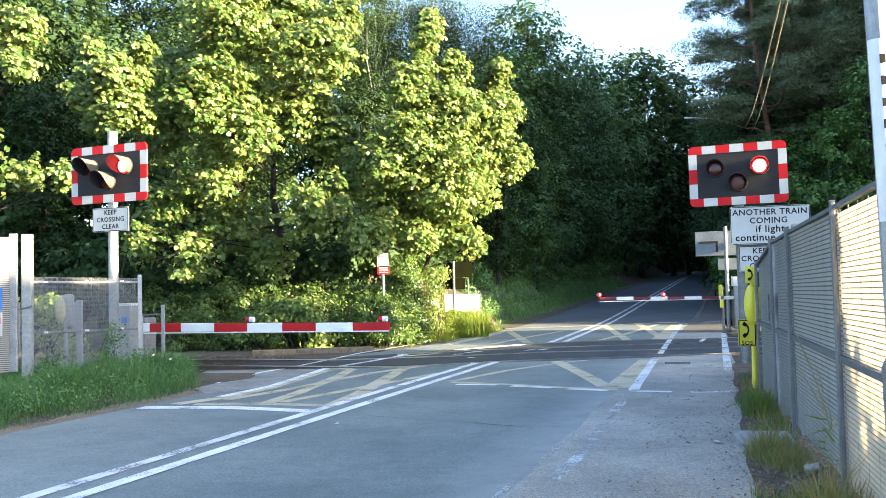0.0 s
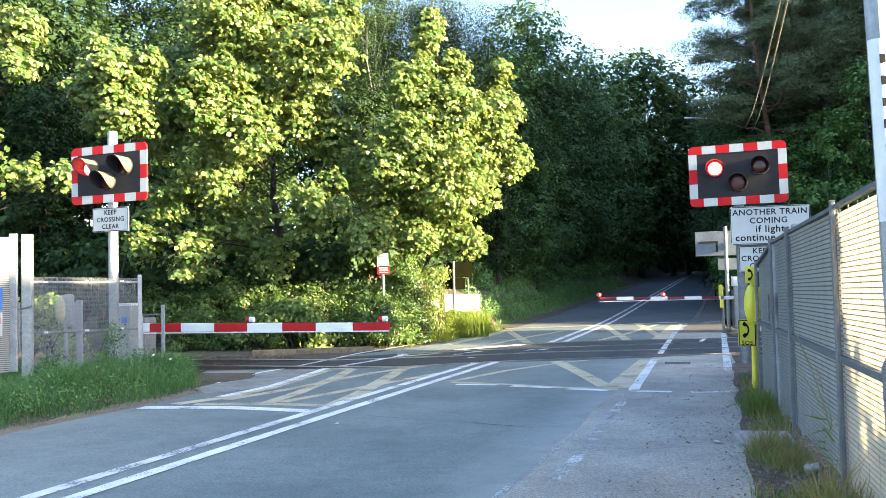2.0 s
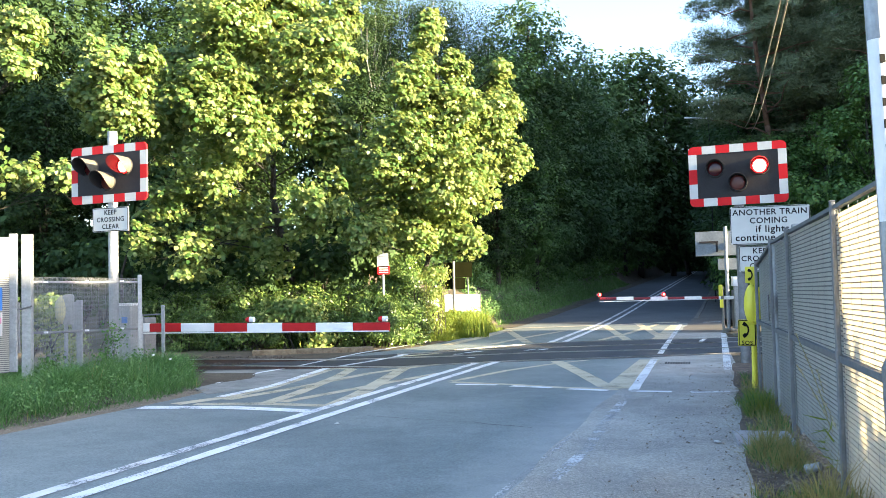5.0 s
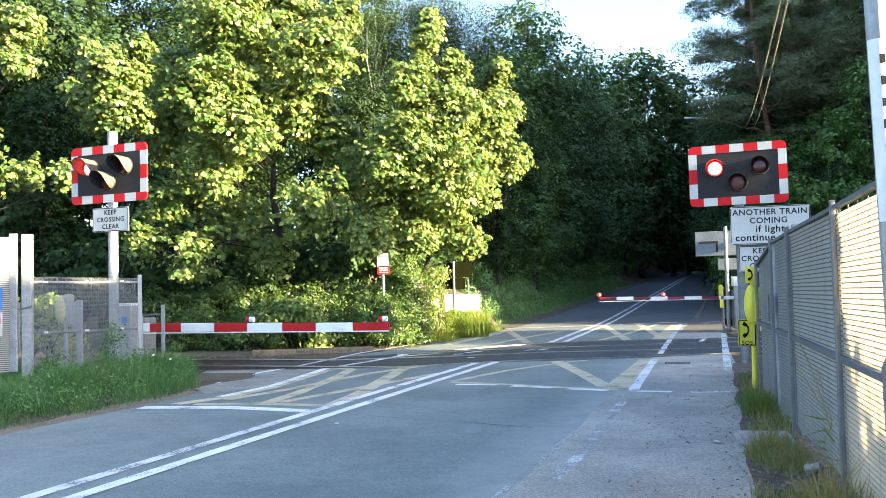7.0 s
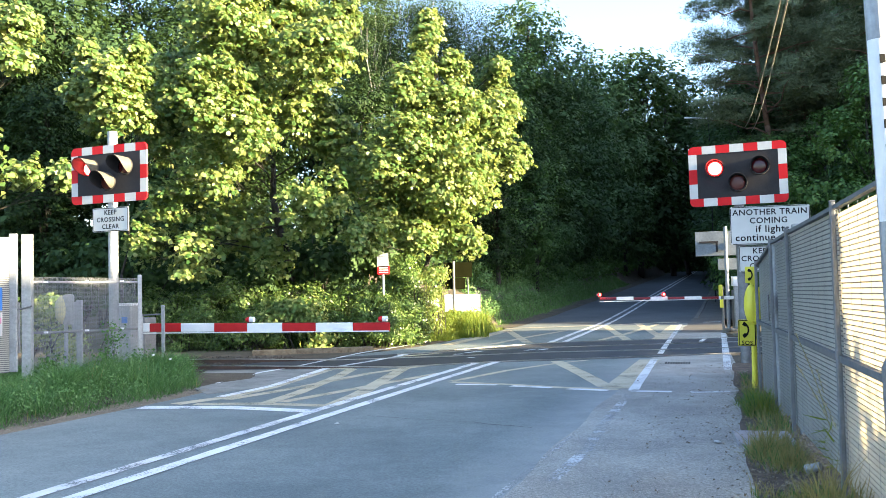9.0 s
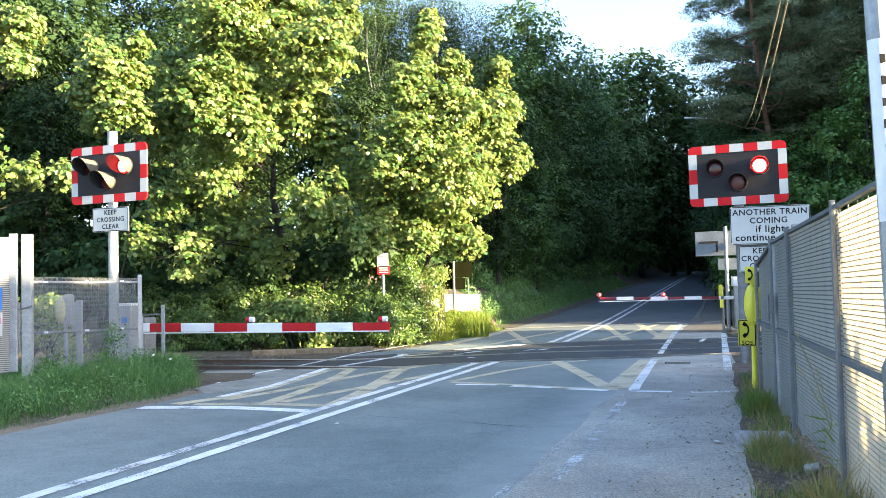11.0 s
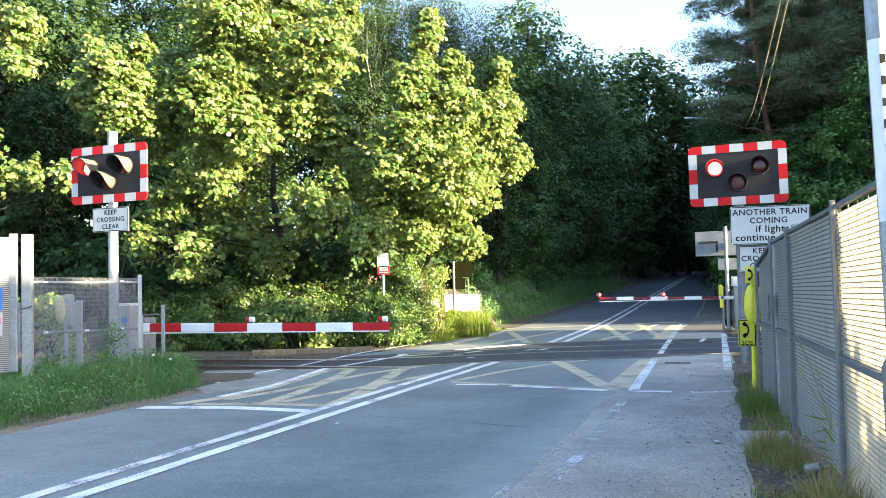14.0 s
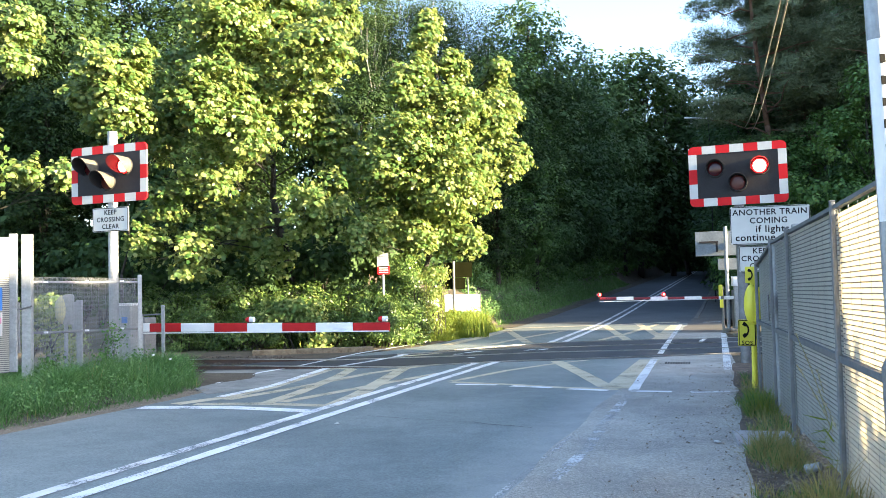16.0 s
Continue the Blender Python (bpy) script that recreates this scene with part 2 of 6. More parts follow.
def mesh_ob(name, verts, faces, material, parent=None, label="", smooth=False):
    me = bpy.data.meshes.new(name)
    me.from_pydata([tuple(p) for p in verts], [], faces)
    me.materials.append(material)
    if smooth:
        me.polygons.foreach_set("use_smooth", [True] * len(me.polygons))
    me.update()
    ob = new(name, me)
    if parent:
        ob.parent = parent
    return tagged(ob, label)


def part(name, bm, material, parent=None, label="", smooth=False):
    me = bpy.data.meshes.new(name)
    bm.normal_update()
    bm.to_mesh(me)
    bm.free()
    mats = material if isinstance(material, (list, tuple)) else [material]
    for m in mats:
        me.materials.append(m)
    if smooth:
        me.polygons.foreach_set("use_smooth", [True] * len(me.polygons))
    ob = new(name, me)
    if parent:
        ob.parent = parent
    return tagged(ob, label)


def thing(name, label, category, m=None, group="", kind=""):
    ob = new(name)
    ob.empty_display_size = 0.2
    if m is not None:
        ob.matrix_world = m
    return tagged(ob, label, category, group, kind)


def box(bm, c, s, m=None, bevel=0.0, mi=0):
    r = bmesh.ops.create_cube(bm, size=1.0)
    bmesh.ops.scale(bm, vec=s, verts=r["verts"])
    if bevel:
        es = list({e for v in r["verts"] for e in v.link_edges})
        out = bmesh.ops.bevel(bm, geom=es, offset=bevel, segments=2, affect='EDGES', profile=0.6)
        vs = list({v for f in out["faces"] for v in f.verts} | {v for v in r["verts"] if v.is_valid})
    else:
        vs = r["verts"]
    bmesh.ops.translate(bm, vec=c, verts=vs)
    if m is not None:
        bmesh.ops.transform(bm, matrix=m, verts=vs)
    for f in {f for v in vs for f in v.link_faces}:
        f.material_index = mi
    return vs


def rod(bm, a, b, r0, r1=None, seg=10, mi=0):
    a, b = Vector(a), Vector(b)
    r1 = r0 if r1 is None else r1
    q = (b - a).to_track_quat("Z", "Y").to_matrix()
    rings = []
    for p, r in ((a, r0), (b, r1)):
        rings.append([bm.verts.new(p + q @ Vector((r * math.cos(k * math.tau / seg), r * math.sin(k * math.tau / seg), 0))) for k in range(seg)])
    fs = [bm.faces.new((rings[0][k], rings[0][(k + 1) % seg], rings[1][(k + 1) % seg], rings[1][k])) for k in range(seg)]
    fs += [bm.faces.new(rings[0][::-1]), bm.faces.new(rings[1])]
    for f in fs:
        f.material_index = mi


def boxed(name, c, s, material, parent, label="", bevel=0.0, m=None):
    bm = bmesh.new()
    box(bm, c, s, m, bevel)
    return part(name, bm, material, parent, label)


def rodded(name, a, b, r, material, parent, label="", r1=None, seg=12):
    bm = bmesh.new()
    rod(bm, a, b, r, r1, seg)
    return part(name, bm, material, parent, label, smooth=False)


def writing(name, text, size, material, parent, m, label=""):
    """Letters of the built-in font as a thin mesh, centred, standing in the xz plane and facing -y."""
    cu = bpy.data.curves.new(name, 'FONT')
    cu.body = text
    cu.size = size
    cu.align_x, cu.align_y = 'CENTER', 'CENTER'
    cu.extrude = 0.0006
    cu.resolution_u = 3
    cu.bevel_depth = size * 0.017
    cu.space_character = 1.11
    cu.bevel_resolution = 0
    tmp = bpy.data.objects.new(name, cu)
    me = bpy.data.meshes.new_from_object(tmp)
    bpy.data.objects.remove(tmp)
    me.materials.clear()
    me.materials.append(material)
    ob = new(name, me)
    ob.parent = parent
    ob.matrix_local = m @ pose(0, 0, 0, 90, 0, 0)
    return tagged(ob, label)


def strip(points, width):
    """A flat ribbon along points given as (u, v)."""
    ps = [Vector(p) for p in points]
    out = []
    for k, p in enumerate(ps):
        a, b = ps[max(0, k - 1)], ps[min(len(ps) - 1, k + 1)]
        d = (b - a).normalized()
        n = Vector((-d.y, d.x)) * width / 2
        out.append((p + n, p - n))
    return out


# ---- ground, road, footpath ----


def ground_z(x, y):
    v = x * ROADC - (y - 14.7) * ROADS
    z = rise(y) - (0.03 if abs(v) > 5.2 or y < 30 else 0.3)
    if y > 24.0 and v < -4.2:
        z += min(3.2, 0.16 * min(-4.2 - v, y - 24.0) * 1.6)
    if y > 29.0 and v < -3.5:
        z += 0.45 * min(2.0, -3.5 - v) * min(1.0, (y - 29.0) / 4.0)
    if y > 33.0 and v > 5.5:
        z += min(3.0, 0.14 * min(v - 5.5, y - 33.0))
    if y < 16.5 and v < -3.3:
        z += 0.16 * min(1.0, (-3.3 - v) / 0.8) * min(1.0, max(0.0, (16.5 - y) / 1.5))
    return z


def build_ground():
    xs = sorted({round(x, 2) for x in list(np.arange(-24, 46.01, 0.75)) + list(np.arange(-60, 60, 6.0)) + [-900, -500, -250, -120, 90, 120, 250, 500, 900]})
    ys = sorted({round(y, 2) for y in list(np.arange(-6, 48, 0.75)) + list(np.arange(48, 150, 1.5)) + [-900, -400, -100, -30, -12, 170, 220, 300, 500, 900]})
    verts = [(x, y, ground_z(x, y) + (0.03 * noise.noise((x * 0.8, y * 0.8, 0)) if y > 24 else 0)) for y in ys for x in xs]
    n = len(xs)
    faces = [(j * n + i, j * n + i + 1, (j + 1) * n + i + 1, (j + 1) * n + i) for j in range(len(ys) - 1) for i in range(n - 1)]
    tagged(mesh_ob("ground", verts, faces, EARTH, smooth=True), "dark leafy earth verge and woodland floor", "ground", kind="structure")


def ribbon(name, us, v0, v1, z, material, label, category):
    verts, faces = [], []
    for u in us:
        a, b = v0(u), v1(u)
        for k in range(7):
            verts.append(W(u, a + (b - a) * k / 6, z))
    for j in range(len(us) - 1):
        for k in range(6):
            q = j * 7 + k
            faces.append((q, q + 1, q + 8, q + 7))
    return tagged(mesh_ob(name, verts, faces, material), label, category, kind="structure")


def build_road():
    us = [-40, -20, -12] + [x * 0.5 for x in range(-20, 60)] + [30 + 3 * k for k in range(27)]
    left = lambda u: -2.9 - 0.8 * math.exp(-((u - 3.2) / 2.9) ** 2) + 0.03 * math.sin(u * 1.1)
    ribbon("road", [u for u in us if u >= 18.5], left, lambda u: 3.08 + 0.03 * math.sin(u * 2.3), 0.0, DARKROAD, "darker asphalt road climbing into the wood", "road")
    ribbon("road", [u for u in us if u <= 18.5], left, lambda u: 3.08 + 0.03 * math.sin(u * 2.3), 0.0, ROAD, "grey asphalt two-lane road over the crossing", "road")
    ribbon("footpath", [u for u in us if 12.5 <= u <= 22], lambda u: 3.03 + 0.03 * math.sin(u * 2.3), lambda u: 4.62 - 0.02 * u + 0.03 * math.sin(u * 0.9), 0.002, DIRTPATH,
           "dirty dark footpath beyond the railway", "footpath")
    ribbon("footpath", [u for u in us if u <= 12.5], lambda u: 3.03 + 0.03 * math.sin(u * 2.3), lambda u: 4.62 - 0.02 * u + 0.03 * math.sin(u * 0.9), 0.002, PATH,
           "gritty worn asphalt footpath beside the road", "footpath")
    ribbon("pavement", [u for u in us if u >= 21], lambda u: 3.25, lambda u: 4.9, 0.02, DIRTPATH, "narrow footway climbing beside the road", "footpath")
    kv, kf = [], []
    ku = [21 + 2.0 * k for k in range(50)]
    for u in ku:
        kv += [W(u, 3.1, 0.0), W(u, 3.1, 0.05), W(u, 3.25, 0.05), W(u, 3.25, 0.0)]
    for j in range(len(ku) - 1):
        for k in range(3):
            kf.append((j * 4 + k, j * 4 + k + 1, j * 4 + k + 5, j * 4 + k + 4))
    tagged(mesh_ob("kerb", kv, kf, APRON), "grey concrete kerb along the far footway", "kerb", kind="structure")


def surface(name, uv, z, material, label, category):
    verts = [W(u, v, z) for u, v in uv]
    low = [W(u, v, z - 0.05) for u, v in uv]
    n = len(uv)
    faces = [tuple(range(n))] + [(k, n + k, n + (k + 1) % n, (k + 1) % n) for k in range(n)]
    bm = bmesh.new()
    vs = [bm.verts.new(p) for p in verts + low]
    for f in faces:
        bm.faces.new([vs[i] for i in f])
    bmesh.ops.recalc_face_normals(bm, faces=bm.faces)
    return tagged(part(name, bm, material), label, category, kind="structure")


COUNT = [0]


def stroke(material, width, points):
    """A painted mark on the road, a few millimetres thick."""
    COUNT[0] += 1
    width *= (1.5 if points[0][1] < -0.2 and points[0][0] < 5 else 1.1) if material is YEL else 1.12
    z = 0.0045 + 0.00006 * COUNT[0]
    dense = [Vector(points[0])]
    for a, b in zip(points, points[1:]):
        a, b = Vector(a), Vector(b)
        n = max(1, int((b - a).length / 0.35))
        dense += [a.lerp(b, k / n) for k in range(1, n + 1)]
    verts, faces = [], []
    for k, (p, q) in enumerate(strip(dense, width)):
        wob = 0.012 * noise.noise((k * 0.9, COUNT[0] * 3.1, 0))
        p, q = p + (p - q).normalized() * wob, q - (p - q).normalized() * wob
        verts += [W(p.x, p.y, z), W(q.x, q.y, z)]
        if k:
            faces.append((2 * k - 2, 2 * k - 1, 2 * k + 1, 2 * k))
    if material is CRACK:
        return tagged(mesh_ob("road_crack", verts, faces, material), "thin dark crack across the asphalt", "road crack", "road cracks", "structure")
    name, label = ("yellow_box_line", "faded yellow box junction line on the asphalt") if material is YEL else ("white_road_line", "worn white painted line on the asphalt")
    return tagged(mesh_ob(name, verts, faces, material), label, "road marking", "yellow hatching" if material is YEL else "white lines", "structure")


build_ground()
build_road()
ribbon("verge", [17 + 1.5 * k for k in range(56)], lambda u: -6.2, lambda u: -2.98, -0.03, EARTH, "dark earthy verge beside the climbing road", "verge")
ribbon("verge", [-40, -20] + [-14 + 0.5 * k for k in range(34)], lambda u: 4.56 - 0.018 * u + 0.03 * math.sin(u * 3.1) + 0.02 * math.sin(u * 7.7), lambda u: 5.85, 0.006, MULCH, "brown leaf-strewn earth strip along the foot of the fence", "verge")
ribbon("verge", [-40, -20] + [-14 + 0.5 * k for k in range(24)], lambda u: -3.75, lambda u: -2.7, -0.005, SOIL, "dusty brown earth along the road edge", "verge")
surface("crossing_deck", [(0.45, -5.4), (0.62, -4.71), (1.06, -2.93), (1.5, -1.44), (2.6, 0.31), (3.74, 2.99), (4.9, 4.9), (6.2, 8.5), (11.2, 8.5), (10.19, 4.86), (9.66, 2.9), (8.49, 0.14), (7.4, -0.8), (5.09, -2.07), (3.8, -3.61), (2.9, -4.7)], 0.003,
        DECK, "dark rubber crossing deck between the rails", "crossing deck")
surface("concrete_apron", [(0.62, -5.0), (-1.3, -4.3), (-2.9, -2.7), (-1.9, -2.35), (0.9, -2.75), (0.9, -3.5)], 0.0025, PALE, "pale weathered concrete apron beside the rails", "apron")
stroke(YEL, 0.17, [(-3.94, -2.51), (-3.18, -2.21), (-1.94, -2.2), (0.86, -2.59)])
stroke(YEL, 0.14, [(-3.9, -2.23), (-3.73, -1.35), (-3.8, -0.3)])
stroke(YEL, 0.14, [(-3.77, -1.28), (-2.5, -1.42), (-0.21, -1.86), (0.99, -2.17)])
stroke(YEL, 0.16, [(-3.8, -0.3), (-2.39, -0.48), (-0.67, -0.84), (1.37, -1.24)])
stroke(YEL, 0.13, [(-3.41, -2.06), (-2.55, -1.85), (-1.42, -1.69), (0.2, -1.51), (1.27, -1.18), (1.73, -0.96)])
stroke(YEL, 0.13, [(-3.53, -1.13), (-2.37, -0.85), (-1.07, -0.58), (0.38, -0.22)])
stroke(YEL, 0.13, [(0.96, -2.76), (1.1, -2.15)])
stroke(YEL, 0.14, [(-0.98, 0.42), (-1.2, 1.37), (-1.54, 2.28), (-1.67, 3.05)])
stroke(YEL, 0.13, [(-0.9, 0.37), (0.95, 0.83), (2.42, 1.45), (3.06, 1.88)])
stroke(YEL, 0.22, [(2.79, 1.32), (0.46, 2.2), (-1.42, 2.86)])
stroke(YEL, 0.36, [(-1.54, 3.01), (3.21, 3.04)])
stroke(YEL, 0.22, [(14.38, -2.54), (8.09, -0.44)])
stroke(YEL, 0.18, [(7.71, -1.31), (11.07, -1.03), (14.07, -0.59)])
stroke(YEL, 0.18, [(9.09, 1.22), (12.18, 1.59), (18.19, 2.0)])
stroke(YEL, 0.22, [(17.75, 0.12), (9.27, 1.92)])
stroke(YEL, 0.22, [(18.82, 1.2), (10.16, 2.74)])
stroke(YEL, 0.36, [(9.2, 2.72), (17.18, 2.69)])
stroke(YEL, 0.35, [(15.94, -3.03), (17.44, -0.4), (19.39, 2.61)])
stroke(YEL, 0.3, [(7.56, -2.47), (10.67, -2.45), (14.75, -2.63)])
stroke(YEL, 0.14, [(3.81, -2.41), (4.75, -1.69)])
stroke(WHI, 0.13, [(-3.13, -2.33), (-1.79, -2.28), (1.18, -2.75), (2.54, -2.52), (3.81, -2.41), (4.76, -2.43)])
stroke(WHI, 0.1, [(-1.51, -3.48), (0.25, -3.67), (1.37, -3.57), (4.93, -3.7), (8.27, -3.42)])
stroke(WHI, 0.12, [(-1.78, 3.26), (3.21, 3.12)])
stroke(OLDWHI, 0.11, [(4.58, 3.12), (18.0, 2.79)])
stroke(WHI, 0.23, [(-4.31, -2.77), (-4.14, -1.6), (-4.3, -0.24)])
stroke(OLDWHI, 0.12, [(12.11, 4.28), (1.27, 4.47)])
stroke(WHI, 0.14, [(-1.84, 3.23), (-1.85, 3.78)])
stroke(WHI, 0.14, [(-1.88, 4.02), (-1.76, 4.51)])
stroke(WHI, 0.14, [(-1.28, 0.58), (-1.29, 1.22)])
stroke(WHI, 0.14, [(-1.41, 1.47), (-1.56, 2.1)])
stroke(WHI, 0.14, [(-1.68, 2.35), (-1.81, 2.93)])
stroke(WHI, 0.12, [(5.57, 0.07), (5.91, 0.19)])
stroke(WHI, 0.12, [(5.74, 0.36), (6.08, 0.47)])
stroke(WHI, 0.14, [(4.43, -1.28), (4.59, -1.11)])
stroke(WHI, 0.14, [(4.91, -1.14), (5.41, -0.93)])
stroke(WHI, 0.12, [(3.54, -0.66), (3.69, -0.61)])
stroke(WHI, 0.1, [(8.46, 3.79), (9.57, 3.86)])
stroke(HALFGONE, 0.1, [(-7.5, 3.27), (-6.9, 3.3), (-6.2, 3.33)])
stroke(HALFGONE, 0.05, [(-4.4, 3.28), (-3.4, 3.27)])
stroke(GHOST, 0.1, [(-6.2, 3.33), (-4.48, 3.27), (-1.9, 3.25)])
stroke(GHOST, 0.05, [(-11.0, 2.9), (-7.89, 3.01), (-5.42, 3.08)])
stroke(WHI, 0.12, [(19.16, 3.52), (19.47, 4.1)])
for lane_v in (-0.27, 0.07):
    stroke(OLDWHI if lane_v < 0 else WHI, 0.13, [(-22, lane_v - 0.1), (-9, lane_v - 0.06), (-5, lane_v - 0.025)])
    stroke(WHI, 0.13, [(-5, lane_v - 0.025), (-2, lane_v + 0.01), (2.6 + lane_v, lane_v + 0.12)])
    stroke(WHI, 0.14, [(8.5 + lane_v, lane_v + 0.35), (14, lane_v + 0.2), (19, lane_v + 0.1)])
    stroke(OLDWHI, 0.12, [(19.2, lane_v + 0.1), (40, lane_v), (70, lane_v), (110, lane_v)])
stroke(CRACK, 0.011, [(-4.6, 0.7), (-4.66, 0.95), (-4.72, 1.1), (-4.72, 1.35), (-4.84, 1.6), (-4.83, 1.9), (-4.95, 2.1), (-5.0, 2.35), (-5.1, 2.6)])
stroke(CRACK, 0.008, [(-4.35, -0.1), (-4.5, 0.4), (-4.6, 0.7)])

# ---- railway ----


def build_rails():
    lines = [[(0.2, -7.5), (0.75, -4.9), (1.36, -1.44), (2.75, 0.4), (3.9, 3.0), (5.0, 5.0), (6.8, 9.5)],
             [(2.0, -7.5), (2.25, -5.3), (2.9, -3.4), (3.9, -1.2), (5.0, 0.6), (5.7, 3.0), (6.6, 5.0), (8.2, 9.5)],
             [(4.4, -2.6), (5.7, -1.0), (6.62, 0.78), (8.1, 4.3), (9.6, 9.5)],
             [(5.2, -2.0), (7.3, -0.6), (8.3, 0.3), (9.4, 3.0), (10.0, 5.0), (11.4, 9.5)]]
    for k, line in enumerate(lines):
        r = thing("rail", "steel running rail with a worn bright top" if k else "rusty steel running rail let into the crossing", "rail", group="rails")
        for name, material, wd, z0, z1 in (("web", RUST, 0.03, -0.06, 0.014), ("head", STEEL, 0.035, 0.002, 0.02)):
            bm = bmesh.new()
            ring = []
            for p, q in strip(line, wd):
                ring.append([bm.verts.new(W(a.x, a.y, z + (0.07 if a.y < -4.8 else 0.0))) for a, z in ((p, z0), (p, z1), (q, z1), (q, z0))])
            for a, b in zip(ring, ring[1:]):
                for j in range(3):
                    bm.faces.new((a[j], a[j + 1], b[j + 1], b[j]))
            bmesh.ops.recalc_face_normals(bm, faces=bm.faces)
            part(name, bm, material, r)
    # ballast shoulder west of the deck, with sleepers showing
    rng = random.Random(4)
    verts, faces = [], []
    for k in range(2600):
        u, v = rng.uniform(-0.3, 4.0), rng.uniform(-9.5, -4.9)
        s = rng.uniform(0.02, 0.045)
        c = W(u, v, rng.uniform(-0.04, 0.0))
        q = Euler((rng.random() * 6, rng.random() * 6, rng.random() * 6)).to_matrix()
        o = len(verts)
        for d in ((1, 0, 0), (-1, 0, 0), (0, 1, 0), (0, -1, 0), (0, 0, .8), (0, 0, -.8)):
            verts.append(c + q @ (Vector(d) * s))
        for f in ((0, 2, 4), (2, 1, 4), (1, 3, 4), (3, 0, 4), (2, 0, 5), (1, 2, 5), (3, 1, 5), (0, 3, 5)):
            faces.append(tuple(o + i for i in f))
    tagged(mesh_ob("ballast", verts, faces, BALLAST), "brown stained railway ballast between the rails", "ballast", kind="stuff")
    beam = thing("concrete_beam", "low dirty brown concrete beam beside the far rail", "concrete beam", pose(-3.2, 21.3, -0.03, 0, 0, 7))
    boxed("beam", (0, 0, 0.05), (2.9, 0.3, 0.13), LITTER, beam, bevel=0.02)


def build_slabs():
    rng = random.Random(12)
    for k, (x, y, z) in enumerate(((8.15, 24.75, 0.0), (8.2, 24.7, 0.075), (8.0, 23.3, 0.0), (8.35, 23.1, 0.0))):
        s = thing("concrete_slab", "loose weathered concrete slab beside the far footpath", "slab", pose(x, y, z, 0, 0, rng.uniform(-25, 25)), group="loose slabs")
        boxed("slab", (0, 0, 0.03), (0.62, 0.4, 0.07), APRON, s, "", 0.012)


build_slabs()


# ---- half barriers ----


def build_boom(name, a, b, bands, tall, lamps, lit, label):
    """A half barrier lowered from its pivot a to its tip b."""
    a, b = Vector(a), Vector(b)
    t = thing(name, label, "barrier", Matrix.Translation((a.x, a.y, 0)) @ pose(0, 0, 0, 0, 0, math.degrees(math.atan2(b.y - a.y, b.x - a.x))))
    long = (Vector((b.x, b.y)) - Vector((a.x, a.y))).length
    tilt = (b.z - a.z) / long
    x = 0.0
    for k, (w, colour) in enumerate(bands):
        bm = bmesh.new()
        x0, x1 = x * long, (x + w) * long
        box(bm, ((x0 + x1) / 2, 0, 0), (x1 - x0 - 0.002, 0.05, tall * (0.72 if colour and lit else 1.0)), None, 0.012)
        bmesh.ops.translate(bm, vec=(0, 0, a.z + tilt * (x0 + x1) / 2), verts=bm.verts)
        part("boom_band", bm, (SHADERED if lit else BOOMRED) if colour else WHITE, t, "red band" if colour else "white band")
        x += w
    boxed("lower_rail", (long / 2, -0.012, a.z + tilt * long / 2 - tall / 2 - 0.008), (long - 0.01, 0.045, 0.02), WHITE, t, "white lower edge")
    for f in lamps:
        p = Vector((f * long, 0, a.z + tilt * f * long + tall / 2))
        lamp = rodded("boom_lamp", p + Vector((0.045, 0.03, 0.065)), p + Vector((0.13, 0.03, 0.065)), 0.042 if lit else 0.058, GALVDARK if lit else WHITE, t, "grey boom lamp housing" if lit else "white boom lamp housing", r1=0.036 if lit else 0.05, seg=14)
        part_bm = bmesh.new()
        if lit:
            bmesh.ops.create_uvsphere(part_bm, u_segments=14, v_segments=8, radius=0.055)
            bmesh.ops.translate(part_bm, vec=p + Vector((0.05, 0.1, 0.065)), verts=part_bm.verts)
            # small added sphere that gives the red lamp its white glare
            core = bmesh.new()
            bmesh.ops.create_uvsphere(core, u_segments=12, v_segments=8, radius=0.034)
            bmesh.ops.translate(core, vec=p + Vector((0.05, 0.132, 0.065)), verts=core.verts)
            part("filament", core, LITCORE, lamp, "white core of the lamp's glare")
        else:
            rod(part_bm, p + Vector((-0.04, 0.03, 0.065)), p + Vector((0.044, 0.03, 0.065)), 0.04, 0.06, 14)
        part("lens", part_bm, LITFAR if lit else RED, lamp, "red lamp lens")
        boxed("bracket", p + Vector((0.04, 0.02, 0.006)), (0.08, 0.03, 0.03), BLACK, lamp)
    return t, long


